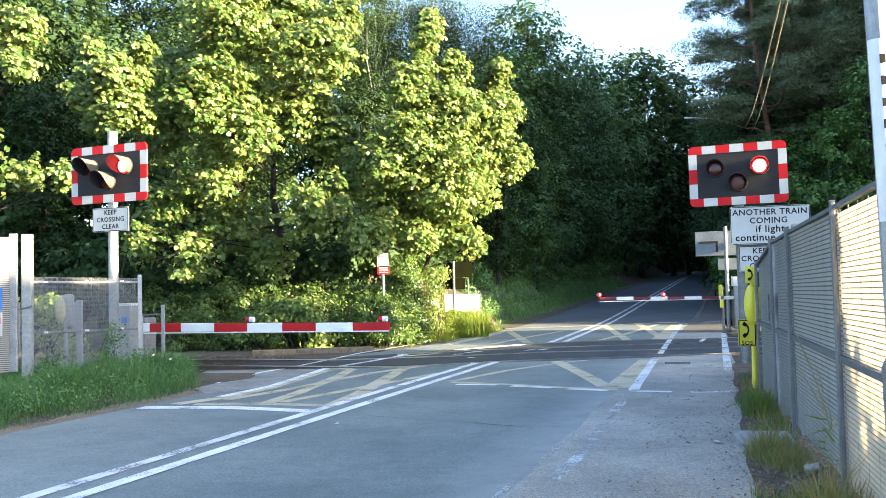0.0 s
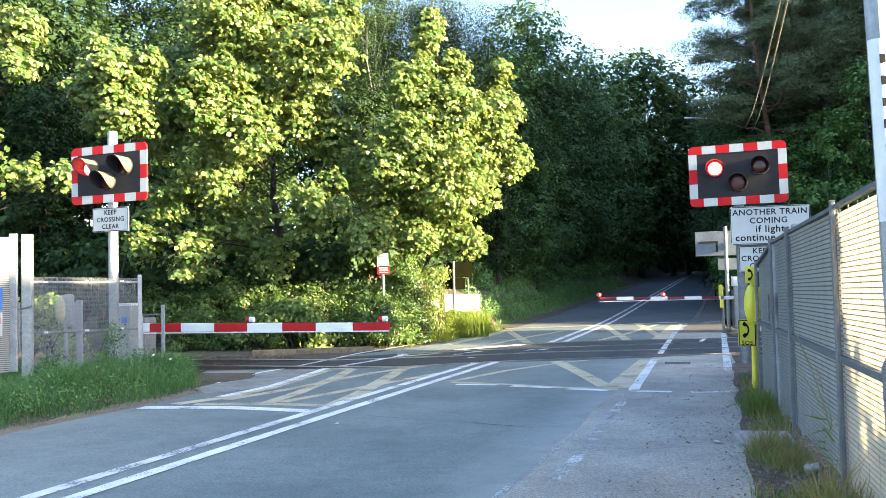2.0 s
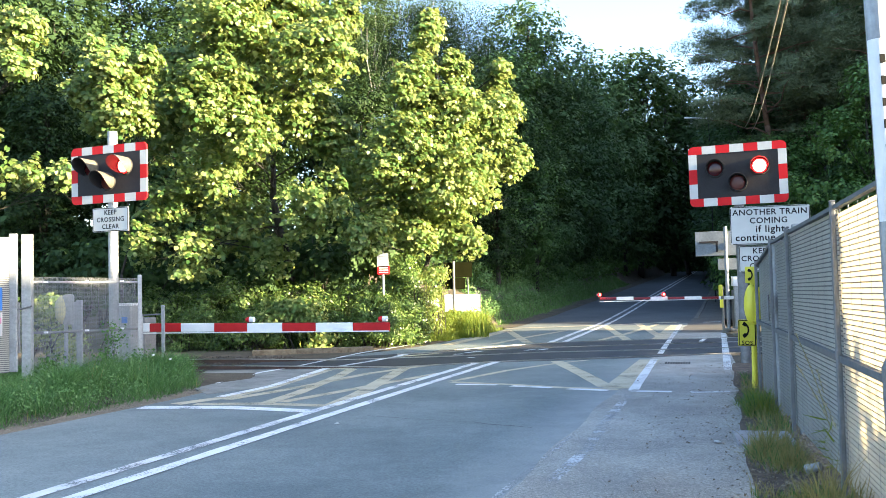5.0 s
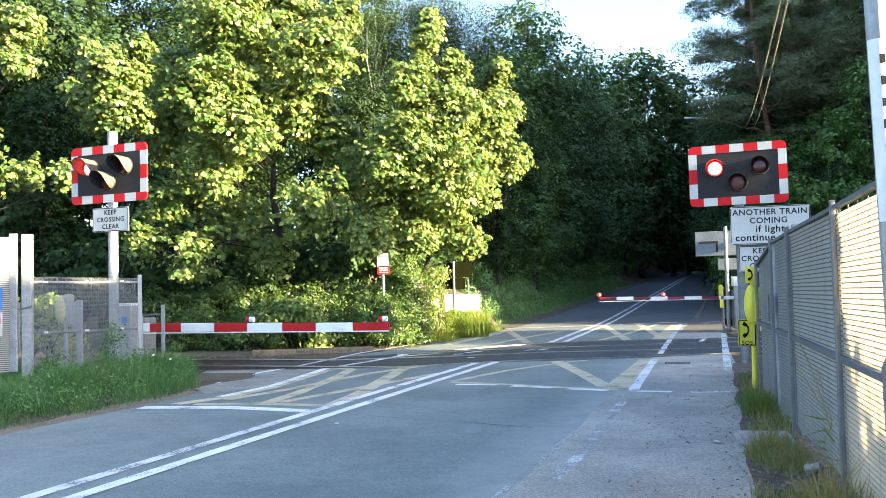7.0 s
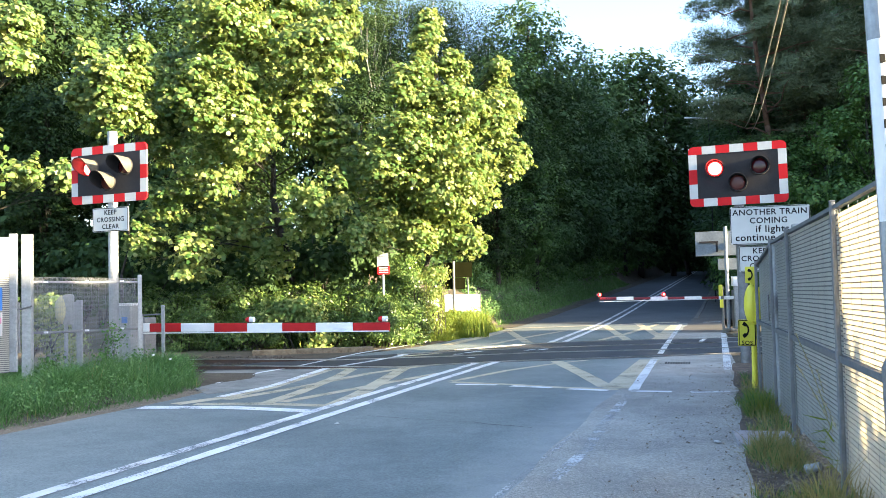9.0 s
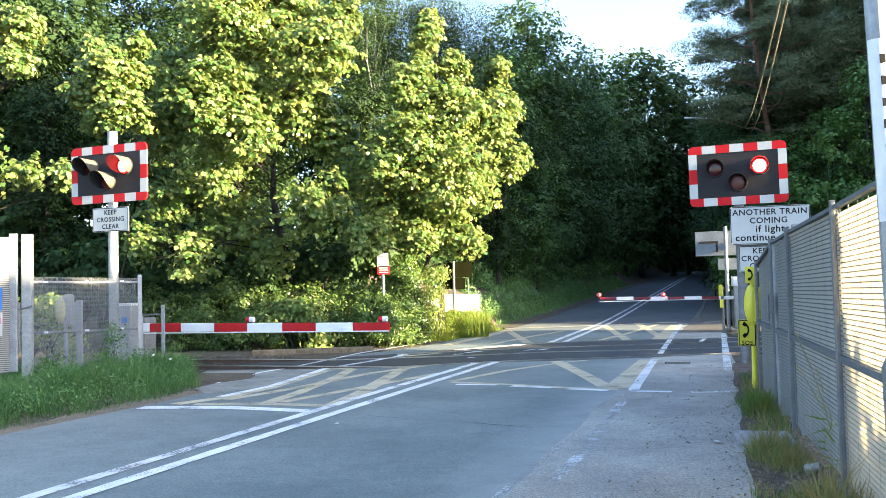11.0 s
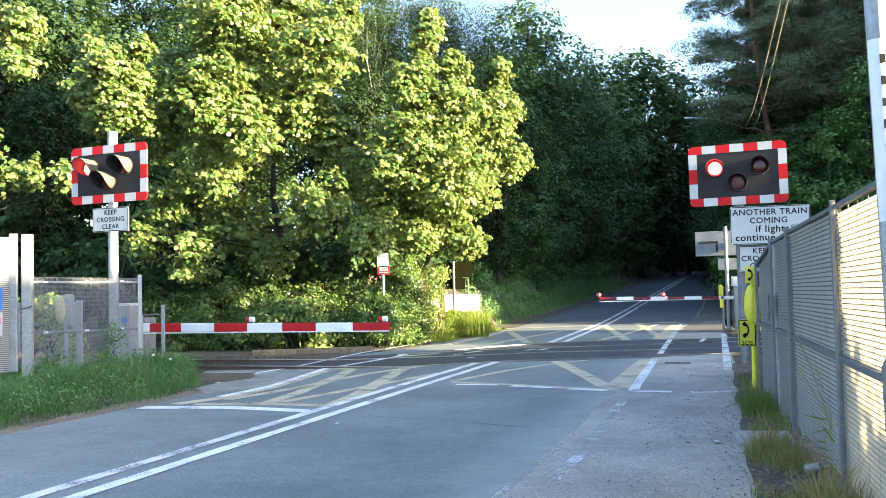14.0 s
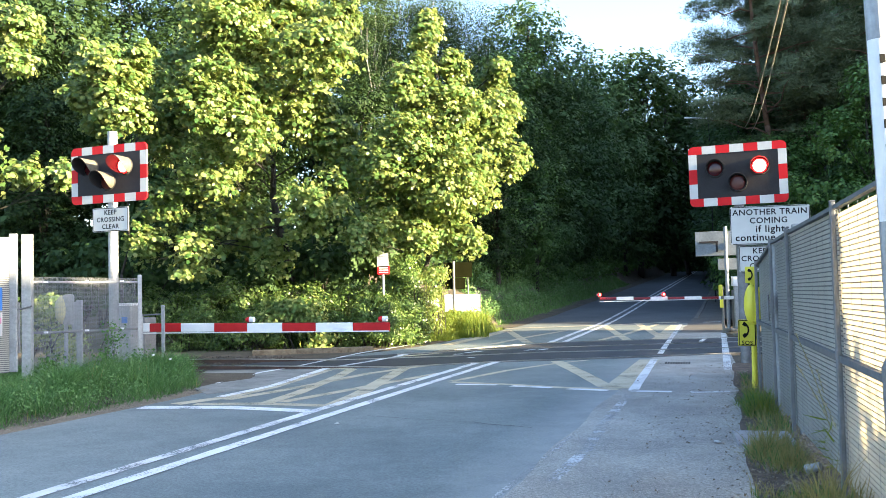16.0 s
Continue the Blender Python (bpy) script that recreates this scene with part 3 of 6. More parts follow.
def build_barriers():
    near, _ = build_boom("half_barrier", (-6.25, 18.0, 0.81), (-1.02, 16.3, 0.765),
                         [(0.045, 0), (0.135, 1), (0.14, 0), (0.135, 1), (0.14, 0), (0.13, 1), (0.14, 0), (0.135, 1)], 0.17, [0.455, 0.965], False,
                         "lowered half barrier boom with red and white bands")
    bm = bmesh.new()
    box(bm, (-0.05, 0.02, 0.5), (0.09, 0.12, 1.0), None, 0.015)
    part("pivot_post", bm, WHITE, near, "white pivot post")
    boxed("machine_case", (-0.3, 0.55, 0.5), (0.3, 0.4, 1.0), GALVDARK, near, "grey barrier machine cabinet", 0.03)
    boxed("case_door", (-0.3, 0.34, 0.5), (0.22, 0.02, 0.8), GALVDARK, near, "", 0.008)
    boxed("case_plate", (-0.33, 0.32, 0.75), (0.14, 0.01, 0.12), BLUE, near, "small blue plate")
    far, _ = build_boom("half_barrier", (8.6, 25.9, 0.975), (4.6, 26.0, 1.045), [(0.125, 0), (0.125, 1), (0.125, 0), (0.125, 1), (0.125, 0), (0.125, 1), (0.125, 0), (0.125, 1)], 0.1,
                        [0.52, 0.99], True, "far half barrier lowered over the opposite lane")
    boxed("machine_case", (-0.15, -0.1, 0.6), (0.35, 0.5, 1.2), GALVDARK, far, "dark barrier machine cabinet", 0.03)
    boxed("counterweight", (-0.25, 0.2, 1.0), (0.5, 0.08, 0.2), GALV, far, "", 0.01)
    boxed("top_box", (0.18, 0.7, 1.46), (0.24, 0.2, 0.28), WHITE, far, "white box on the machine", 0.02)
    boxed("box_post", (0.18, 0.7, 0.66), (0.14, 0.12, 1.32), GALV, far)


# ---- warning lights ----
LAMPS = []


def build_signal(m, stub, hood_len, post_low, ht, label, steel=GALV, wd=1.66):
    """A road traffic light signal: chequered board, two red lamps over an amber one, each under a cowl. Its front faces -y."""
    t = thing("warning_light", label, "traffic signal", m)
    low = post_low
    top = low + ht
    bm = bmesh.new()
    rod(bm, (0, 0.09, -0.1), (0, 0.09, top + stub), 0.085, 0.085, 20)
    part("post", bm, steel, t, "round galvanised post", smooth=False)
    bm = bmesh.new()
    box(bm, (0, 0, low + ht / 2), (wd - 0.28, 0.03, ht - 0.26), None, 0.0)
    part("backboard", bm, BLACK, t, "matt black backboard")
    # chequered border: red corners and alternate white and red blocks
    nx, b = 7, 0.145
    for side in (0, 1):
        z = low + b / 2 if side == 0 else top - b / 2
        for k in range(nx):
            w = wd / nx
            white = k % 2 == 1
            vs = bmesh.new()
            box(vs, (-wd / 2 + (k + 0.5) * w, -0.004, z), (w - 0.001, 0.034, b), None, 0.0)
            if k in (0, nx - 1):
                es = [e for e in vs.edges if abs(e.verts[0].co.y - e.verts[1].co.y) > 0.01 and abs(e.verts[0].co.x) > wd / 2 - 0.01 and (abs(e.verts[0].co.z - (low if side == 0 else top)) < 0.01)]
                bmesh.ops.bevel(vs, geom=es, offset=0.09, segments=5, affect='EDGES', profile=0.5)
            part("border_block", vs, SIGNW if white else RED, t, "white border block" if white else "red border block")
    for sx in (-1, 1):
        seg = [(0.33, True), (0.33, False), (0.34, True)]
        z = low + b
        for f, white in seg:
            h = (ht - 2 * b) * f
            boxed("border_block", (sx * (wd / 2 - b / 2), -0.004, z + h / 2), (b, 0.034, h - 0.001), SIGNW if white else RED, t, "white border block" if white else "red border block")
            z += h
    for name, lx, lz, glass in (("red_lamp", -0.38, 0.61 * ht, REDLENS), ("red_lamp", 0.38, 0.61 * ht, REDLENS), ("amber_lamp", 0.0, 0.36 * ht, AMBER)):
        c = Vector((lx, -0.02, low + lz))
        bm = bmesh.new()
        rod(bm, c + Vector((0, 0.0, 0)), c + Vector((0, -0.03, 0)), 0.165, 0.155, 28)
        lamp = part(name, bm, BLACK, t, "round lamp head")
        bm = bmesh.new()
        bmesh.ops.create_uvsphere(bm, u_segments=24, v_segments=10, radius=1.0)
        bmesh.ops.scale(bm, vec=(0.135, 0.025, 0.135), verts=bm.verts)
        bmesh.ops.translate(bm, vec=c + Vector((0, -0.032, 0)), verts=bm.verts)
        part("lens", bm, glass, lamp, "dark unlit lens", smooth=True)
        # cowl: a tube cut away below
        bm = bmesh.new()
        rows = []
        for q in range(33):
            ang = radians(-140 + 280 * q / 32) + math.pi / 2
            reach = hood_len * (1.0 - 0.8 * abs(-1 + q / 16) ** 3)
            dx, dz = math.cos(ang), math.sin(ang)
            rows.append([bm.verts.new(c + Vector((dx * r, y, dz * r))) for r, y in ((0.16, -0.028), (0.165, -reach), (0.157, -reach), (0.152, -0.028))])
        for p, q in zip(rows, rows[1:]):
            for j in range(4):
                bm.faces.new((p[j], p[(j + 1) % 4], q[(j + 1) % 4], q[j])).material_index = 1 if j in (1, 2) else 0
        bm.faces.new(rows[0][::-1])
        bm.faces.new(rows[-1])
        bmesh.ops.recalc_face_normals(bm, faces=bm.faces)
        part("cowl", bm, [HOODIN, BLACK], lamp, "black lamp cowl", smooth=False)
        if name == "red_lamp":
            bm = bmesh.new()
            bmesh.ops.create_uvsphere(bm, u_segments=28, v_segments=12, radius=1.0)
            bmesh.ops.rotate(bm, cent=(0, 0, 0), matrix=Matrix.Rotation(math.pi / 2, 3, 'X'), verts=bm.verts)
            bmesh.ops.scale(bm, vec=(0.132, 0.022, 0.132), verts=bm.verts)
            for f in bm.faces:
                f.material_index = 1 if Vector((f.calc_center_median().x, f.calc_center_median().z)).length > 0.116 else 0
            bulb = part("light_unit", bm, [LIT, LITRIM], lamp, "glowing red lamp unit", smooth=True)
            LAMPS.append((bulb, c + Vector((0, -0.044, 0)), c + Vector((0, 0.03, 0)), lx < 0))
            boxed("rear_case", c + Vector((0, 0.09, 0)), (0.34, 0.12, 0.34), BLACK, lamp, "", 0.03)
    return t


def sign_plate(t, name, c, w, h, material, back=GALV, rim=None, label=""):
    bm = bmesh.new()
    box(bm, (0, 0, 0), (w, 0.012, h), None, 0.0)
    es = [e for e in bm.edges if abs(e.verts[0].co.y - e.verts[1].co.y) > 0.005]
    bmesh.ops.bevel(bm, geom=es, offset=min(w, h) * 0.06, segments=3, affect='EDGES', profile=0.5)
    bmesh.ops.translate(bm, vec=c, verts=bm.verts)
    p = part(name, bm, material, t, label)
    if rim:
        for dx, dz, sx, sz in ((0, h / 2 - 0.012, w * 0.94, 0.012), (0, -h / 2 + 0.012, w * 0.94, 0.012), (w / 2 - 0.012, 0, 0.012, h * 0.9), (-w / 2 + 0.012, 0, 0.012, h * 0.9)):
            boxed("border_line", (c[0] + dx, c[1] - 0.008, c[2] + dz), (sx, 0.003, sz), rim, p)
    return p


def build_signals():
    yaw = -18.3
    left = build_signal(pose(-5.95, 15.62, 0, 0, 0, -21.0), 0.26, 0.36, 3.14, 1.03, "level crossing warning light on a galvanised post behind the fence", wd=1.69)
    s = thing("warning_sign", "white rectangular sign on the post, reading keep crossing clear", "sign", pose(-5.95, 15.62, 0, 0, 0, -21.0))
    p = sign_plate(s, "plate", (0.05, -0.03, 2.83), 0.8, 0.43, SIGNW, rim=LETTER)
    for k, w in enumerate(("KEEP", "CROSSING", "CLEAR")):
        writing("lettering", w, 0.118, LETTER, p, pose(0.05, -0.0365, 2.955 - 0.126 * k))
    for z in (2.72, 2.94):
        boxed("clip", (0, 0.03, z), (0.2, 0.1, 0.04), GALV, s)
    right = build_signal(pose(5.352, 15.7, 0.04, 0, -0.3, -20.5), -0.2, 0.19, 2.79, 1.1, "level crossing warning light with chequered border over the fence", GALVDARK, 1.68)
    s = thing("warning_sign", "white sign under the lights, reading another train coming", "sign", pose(5.36, 15.62, 0, 0, 0.6, yaw))
    p = sign_plate(s, "plate", (0.43, -0.03, 2.44), 1.33, 0.68, SIGNW, rim=LETTER)
    for k, (w, dx) in enumerate((("ANOTHER TRAIN", 0), ("COMING", -0.02), ("if lights", 0.04), ("continue to show", 0.1))):
        writing("lettering", w, 0.145 if k < 2 else 0.172, LETTER, p, pose(0.43 + dx, -0.0365, 2.67 - 0.15 * k))
    boxed("bracket", (0.1, 0.03, 2.44), (0.3, 0.08, 0.05), GALV, s)
    s = thing("warning_sign", "white sign behind the fence, reading keep crossing clear", "sign", pose(5.36, 15.66, 0, 0, 0.6, yaw))
    p = sign_plate(s, "plate", (0.3, -0.02, 1.85), 0.78, 0.46, SIGNW, rim=LETTER)
    for k, w in enumerate(("KEEP", "CROSSING", "CLEAR")):
        writing("lettering", w, 0.135, LETTER, p, pose(0.3, -0.0265, 1.985 - 0.135 * k))
    # far signal seen from behind
    far = thing("warning_light", "far crossing signal seen from behind, grey aluminium board", "traffic signal", pose(8.35, 26.3, 0, 0, 0, yaw))
    rodded("post", (0.14, -0.1, -0.1), (0.14, -0.1, 3.1), 0.055, GALV, far, "sunlit galvanised post", seg=16)
    boxed("backboard", (-0.1, 0.1, 2.61), (1.28, 0.03, 0.74), GREYSIGN, far, "grey board seen from behind", 0.01)
    boxed("bracket_bar", (-0.35, 0.06, 2.66), (0.55, 0.05, 0.05), BLACK, far)
    boxed("bracket_arm", (-0.12, 0.05, 2.5), (0.06, 0.05, 0.3), BLACK, far)
    for dx, dz in ((0.04, 2.5),):
        rodded("rear_lamp", (dx, 0.07, dz), (dx, -0.1, dz), 0.11, GREYSIGN, far, "grey lamp housing seen from behind", seg=16)
    boxed("lower_plate", (0.32, 0.1, 1.98), (0.85, 0.02, 0.34), GREYSIGN, far, "small plate seen from behind", 0.008)
    # far telephone
    ph = thing("crossing_telephone", "yellow crossing telephone on the far side", "telephone", pose(8.05, 25.6, 0))
    rodded("post", (0.1, 0.1, -0.05), (0.1, 0.1, 1.3), 0.04, GALVDARK, ph)
    boxed("cabinet", (0.02, 0, 1.2), (0.1, 0.14, 0.34), YPAINT, ph, "yellow telephone box", 0.04)
    boxed("plate", (0.03, -0.02, 0.82), (0.1, 0.02, 0.24), YPAINT, ph, "yellow plate", 0.004)


def receiver(t, c, s, material=LETTER, face=-0.014):
    """A telephone receiver symbol: a bowed grip with two square ends."""
    bm = bmesh.new()
    ring = []
    for k in range(11):
        a = radians(-62 + 124 * k / 10)
        wd = 0.05 + (0.075 if k < 3 or k > 7 else 0.0)
        ring.append([bm.verts.new(Vector(c) + Vector((s * (-0.28 + r * math.cos(a)), face, s * r * math.sin(a)))) for r in (0.5 - (0.13 if k < 3 or k > 7 else 0), 0.5 + 0.1)])
    for p, q in zip(ring, ring[1:]):
        bm.faces.new((p[0], p[1], q[1], q[0]))
    r = bmesh.ops.extrude_face_region(bm, geom=bm.faces[:])
    bmesh.ops.translate(bm, vec=(0, -0.003, 0), verts=[v for v in r["geom"] if isinstance(v, bmesh.types.BMVert)])
    bmesh.ops.recalc_face_normals(bm, faces=bm.faces)
    return part("receiver_symbol", bm, material, t, "black receiver symbol")


def build_telephone():
    t = thing("crossing_telephone", "yellow emergency telephone on a yellow post by the fence", "telephone", pose(4.12, 11.8, 0, 0, 1.0, -12))
    rodded("post", (0.01, 0, -0.05), (0.01, 0, 1.58), 0.036, YPAINT, t, "yellow post", seg=14)
    bm = bmesh.new()
    r = bmesh.ops.create_uvsphere(bm, u_segments=20, v_segments=12, radius=1.0)
    bmesh.ops.scale(bm, vec=(0.1, 0.13, 0.27), verts=bm.verts)
    bmesh.ops.translate(bm, vec=(-0.02, -0.07, 1.14), verts=bm.verts)
    part("hood", bm, YPAINT, t, "rounded yellow telephone hood", smooth=True)
    boxed("cabinet", (0.03, -0.03, 1.12), (0.13, 0.2, 0.5), YPAINT, t, "yellow telephone cabinet", 0.02)
    boxed("door_seam", (-0.01, -0.205, 1.12), (0.05, 0.012, 0.4), YPAINT, t, "", 0.004)
    p = sign_plate(t, "top_plate", (-0.02, -0.06, 1.535), 0.15, 0.22, YPAINT)
    receiver(p, (-0.05, -0.06, 1.535), 0.16)
    p = sign_plate(t, "sos_plate", (-0.085, -0.06, 0.76), 0.23, 0.35, YPAINT, rim=LETTER)
    receiver(p, (-0.125, -0.06, 0.8), 0.21)
    writing("lettering", "SOS", 0.075, LETTER, p, pose(-0.085, -0.068, 0.625))
    for z in (0.7, 0.86):
        boxed("clip", (0.0, -0.03, z), (0.1, 0.06, 0.03), GALVDARK, t)


# ---- fences ----


def mesh_panel(t, a, b, z0, z1, pitch, thick, material, slat_name="slat", tilt=0, z2=None):
    """Horizontal slats between two points, each its own piece, with an added dark strip that shuts the sun out of the
    gap below.
    """
    a, b = Vector((*a, 0)), Vector((*b, 0))
    mid, long = (a + b) / 2, (b - a).length
    ang = math.atan2((b - a).y, (b - a).x)
    me = bpy.data.meshes.new(slat_name)
    bm = bmesh.new()
    box(bm, (0, 0, 0), (long - 0.02, 0.006, thick), pose(0, 0, 0, tilt, 0, 0))
    # added strip: blocks sun through the gap and darkens it
    box(bm, (0, -0.009, -pitch / 2), (long - 0.024, 0.004, (pitch - thick) * 1.3), None, 0.0, 1)
    bm.to_mesh(me)
    bm.free()
    me.materials.append(material)
    me.materials.append(GAPRAIL)
    n = int((z1 - z0) / pitch)
    for k in range(n):
        s = new(slat_name, me)
        s.parent = t
        za = (k + 0.5) * pitch
        zb = za * ((z2 or z1) - z0) / (z1 - z0)
        s.matrix_local = Matrix.Translation((mid.x, mid.y, z0 + (za + zb) / 2)) @ Matrix.Rotation(ang, 4, 'Z') @ Matrix.Rotation(-math.atan2(zb - za, long), 4, 'Y')


def upright_wires(t, a, b, z0, z1, gap):
    """The panel's upright wires, which carry its slats."""
    a, b = Vector((*a, 0)), Vector((*b, 0))
    bm = bmesh.new()
    m = max(2, int((b - a).length / gap))
    for k in range(m + 1):
        p = a.lerp(b, 0.03 + 0.94 * k / m)
        rod(bm, (p.x, p.y, z0), (p.x, p.y, z1), 0.004, 0.004, 4)
    return tagged(part("panel", bm, GALVDARK, t, "slatted mesh panel"), kind="stuff")


# translucency gives the steel slats the glow of sun behind them
def translucent_slat(name, share, lo, hi):
    m, nt, b = nodes_of(name)
    col = ramp_of(nt, noise_of(nt, 3.0), [(0.3, lo), (0.7, hi)])
    nt.links.new(col, b.inputs["Base Color"])
    b.inputs["Roughness"].default_value = 0.5
    b.inputs["Metallic"].default_value = 0.0
    t = nt.nodes.new("ShaderNodeBsdfTranslucent")
    t.inputs["Color"].default_value = (0.8, 0.74, 0.6, 1)
    mix = nt.nodes.new("ShaderNodeMixShader")
    mix.inputs[0].default_value = share
    nt.links.new(b.outputs[0], mix.inputs[1])
    nt.links.new(t.outputs[0], mix.inputs[2])
    nt.links.new(mix.outputs[0], nt.nodes["Material Output"].inputs["Surface"])
    return m


# brighter copies of the slat steel, for sunlit and half-lit panels
SUNSTRAND = translucent_slat("sunlit_mesh_strand", 0.55, (0.4, 0.4, 0.37), (0.55, 0.54, 0.49))
HALFSUNSTRAND = translucent_slat("half_lit_mesh_strand", 0.2, (0.25, 0.255, 0.24), (0.36, 0.36, 0.335))


def build_fences():
    posts = [((1.62, 2.0), 2.01), ((2.18, 4.05), 1.985), ((2.66, 5.87), 1.96), ((3.29, 8.28), 1.93), ((3.6, 9.53), 1.89), ((4.03, 11.2), 1.69), ((5.0, 13.6), 1.62)]
    fence = thing("roadside_fence", "tall grey slatted mesh fence beside the footpath", "fence", pose(0, 0, 0))
    for k, ((a, h0), (b, h1)) in enumerate(zip(posts, posts[1:])):
        panel = upright_wires(fence, a, b, 0.08, min(h0, h1) - 0.04, 0.3)
        # sunlit, half-lit and shaded colours of one steel, panel by panel
        mesh_panel(panel, a, b, 0.08, h0 - 0.04, 0.034 if k < 5 else 0.04, 0.027 if k < 2 else 0.024 if k < 5 else 0.03, SUNSTRAND if k < 2 else HALFSUNSTRAND if k < 3 else SHADESTRAND, z2=h1 - 0.04)
        for z, zz in ((h0 - 0.03, h1 - 0.03), (0.92, 0.92)):
            c0, c1 = Vector((*a, z)), Vector((*b, zz))
            bm = bmesh.new()
            d = c1 - c0
            box(bm, (0, 0, 0), (d.length - 0.06, 0.04, 0.028 if z > 1 else 0.045), Matrix.Translation((c0 + c1) / 2 + Vector((-0.02, 0.0, 0))) @ Matrix.Rotation(math.atan2(d.y, d.x), 4, 'Z') @ Matrix.Rotation(-math.atan2(d.z, d.xy.length), 4, 'Y'))
            part("rail", bm, GAPRAIL, panel, "weathered horizontal rail")
    for (p, h) in posts:
        q = boxed("post", (0, 0, h / 2), (0.034, 0.05, h + 0.02), GALVDARK, fence, "weathered galvanised post", 0.008)
        q.matrix_local = pose(p[0] - 0.04, p[1], 0, 0, 0, -14.7)
        boxed("cap", (0, 0, h + 0.014), (0.036, 0.052, 0.008), GALVDARK, q)
    # a gate latch between the far panels
    g = thing("gate_latch", "rusty gate latch and chain on the fence", "latch", pose(3.56, 9.4, 0, 0, 0, -14))
    boxed("plate", (-0.05, 0, 1.2), (0.03, 0.08, 0.2), GALVDARK, g, "", 0.005)
    rodded("handle", (-0.09, 0.0, 1.02), (-0.09, 0.0, 1.3), 0.012, GALVDARK, g)
    # the taller white posts just beyond the signs
    for (x, y, h) in ((3.4, 8.2, 1.98), (3.66, 9.42, 1.88)):
        q = thing("gate_post", "square galvanised gate post in the fence", "gate post", pose(x, y, 0, 0, 0, -14), group="gate posts")
        boxed("post", (-0.06, 0.05, h / 2), (0.1, 0.1, h), GALV, q, "", 0.012)
    # lamp column at the roadside
    c = thing("lamp_column", "grey steel lamp column with a white label strip", "lamp column", pose(2.19, 4.2, 0, 0, -1.2, 0))
    rodded("base", (0, 0, -0.05), (0, 0, 1.02), 0.085, GALVDARK, c, "wider base compartment", seg=20)
    rodded("collar", (0, 0, 1.02), (0, 0, 1.08), 0.085, GALVDARK, c, "", r1=0.057, seg=20)
    rodded("shaft", (0, 0, 1.08), (0, 0, 5.5), 0.055, GALV, c, "", r1=0.05, seg=20)
    bm = bmesh.new()
    ring = []
    for z in (1.72, 2.6):
        ring.append([bm.verts.new((0.058 * math.cos(a), 0.058 * math.sin(a), z)) for a in [radians(-175 + 12 * k) for k in range(12)]])
    for k in range(11):
        bm.faces.new((ring[0][k], ring[0][k + 1], ring[1][k + 1], ring[1][k]))
    lab = part("label_strip", bm, WHITE, c, "white label strip")
    for k in range(7):
        h = (0.042, 0.042, 0.038, 0.042, 0.014, 0.01, 0.01)[k]
        boxed("bar", (-0.014, -0.0565, 2.5 - 0.105 * k), (0.026, 0.005, h), LETTER, lab)
    # left: gate, tall posts and mesh panel
    g = thing("mesh_gate", "tall slatted mesh gate with a blue notice", "gate", group="left fence")
    mesh_panel(g, (-8.5, 12.6), (-6.91, 13.95), 0.3, 2.47, 0.032, 0.023, HALFSUNSTRAND)
    boxed("stile", (-6.86, 13.97, 1.4), (0.12, 0.06, 2.2), GALV, g, "", 0.01)
    boxed("notice", (-6.98, 13.74, 1.46), (0.11, 0.012, 0.36), BLUE, g, "blue notice", 0.004)
    w = boxed("notice", (-6.98, 13.74, 1.06), (0.11, 0.012, 0.36), SIGNW, g, "white notice", 0.004)
    boxed("bar", (-6.97, 13.73, 1.12), (0.07, 0.006, 0.09), PINKBAR, w)
    for z in (0.72, 0.85):
        rodded("rail", (-8.5, 12.64, z), (-6.92, 13.98, z), 0.016, GALVDARK, g)
    p = thing("gate_post", "tall square galvanised gate post in the grass", "gate post", pose(-6.69, 14.08, 0, 0, 0, 4), group="gate posts")
    boxed("post", (0, 0, 1.22), (0.15, 0.12, 2.54), GALV, p, "", 0.01)
    rodded("drop_bolt", (-0.1, -0.08, 0.6), (-0.1, -0.08, 1.4), 0.02, GALVDARK, p)
    rodded("chain", (-0.35, -0.1, 1.22), (0.1, -0.08, 1.34), 0.015, GALVDARK, p)
    f = thing("mesh_fence", "see-through grey welded mesh fence panel in tall grass", "fence", group="left fence")
    a, b = Vector((-6.64, 14.14, 0)), Vector((-5.42, 15.46, 0))
    bm = bmesh.new()
    d = b - a
    for k in range(118):
        z = 0.2 + k * 0.0137
        rod(bm, a + Vector((0, 0, z)), b + Vector((0, 0, z - 0.04)), 0.0025, 0.0025, 4)
    for k in range(1, 44):
        q = a + d * k / 44
        rod(bm, q + Vector((0, 0, 0.2)), q + Vector((0, 0, 1.8 - 0.04 * k / 44)), 0.0015, 0.0015, 4)
    tagged(part("mesh", bm, MESHWIRE, f, "fine welded mesh"), kind="stuff")
    for z in (0.9, 1.72):
        rodded("rail", a + Vector((0, 0.03, z)), b + Vector((0, 0.03, z - 0.02)), 0.02, GALVDARK if z < 1 else GALV, f)
    for k in (0.12, 0.5, 0.85):
        for z in (0.9, 1.72):
            boxed("clamp", a + d * k + Vector((0, -0.01, z)), (0.07, 0.03, 0.03), WHITE, f)
    p = thing("fence_post", "square white-grey post at the end of the mesh", "fence post", pose(-5.38, 15.5, 0, 0, 0, 20), group="left fence posts")
    boxed("post", (0, 0, 0.9), (0.07, 0.08, 1.86), GALV, p, "", 0.008)
    for x, y, h in ((-5.84, 16.9, 1.1), (-5.42, 16.9, 1.27)):
        p = thing("fence_post", "short galvanised post beside the barrier", "fence post", pose(x, y, 0), group="left fence posts")
        boxed("post", (0, 0, h / 2 - 0.1), (0.06, 0.05, h + 0.2), GALV, p, "", 0.006)
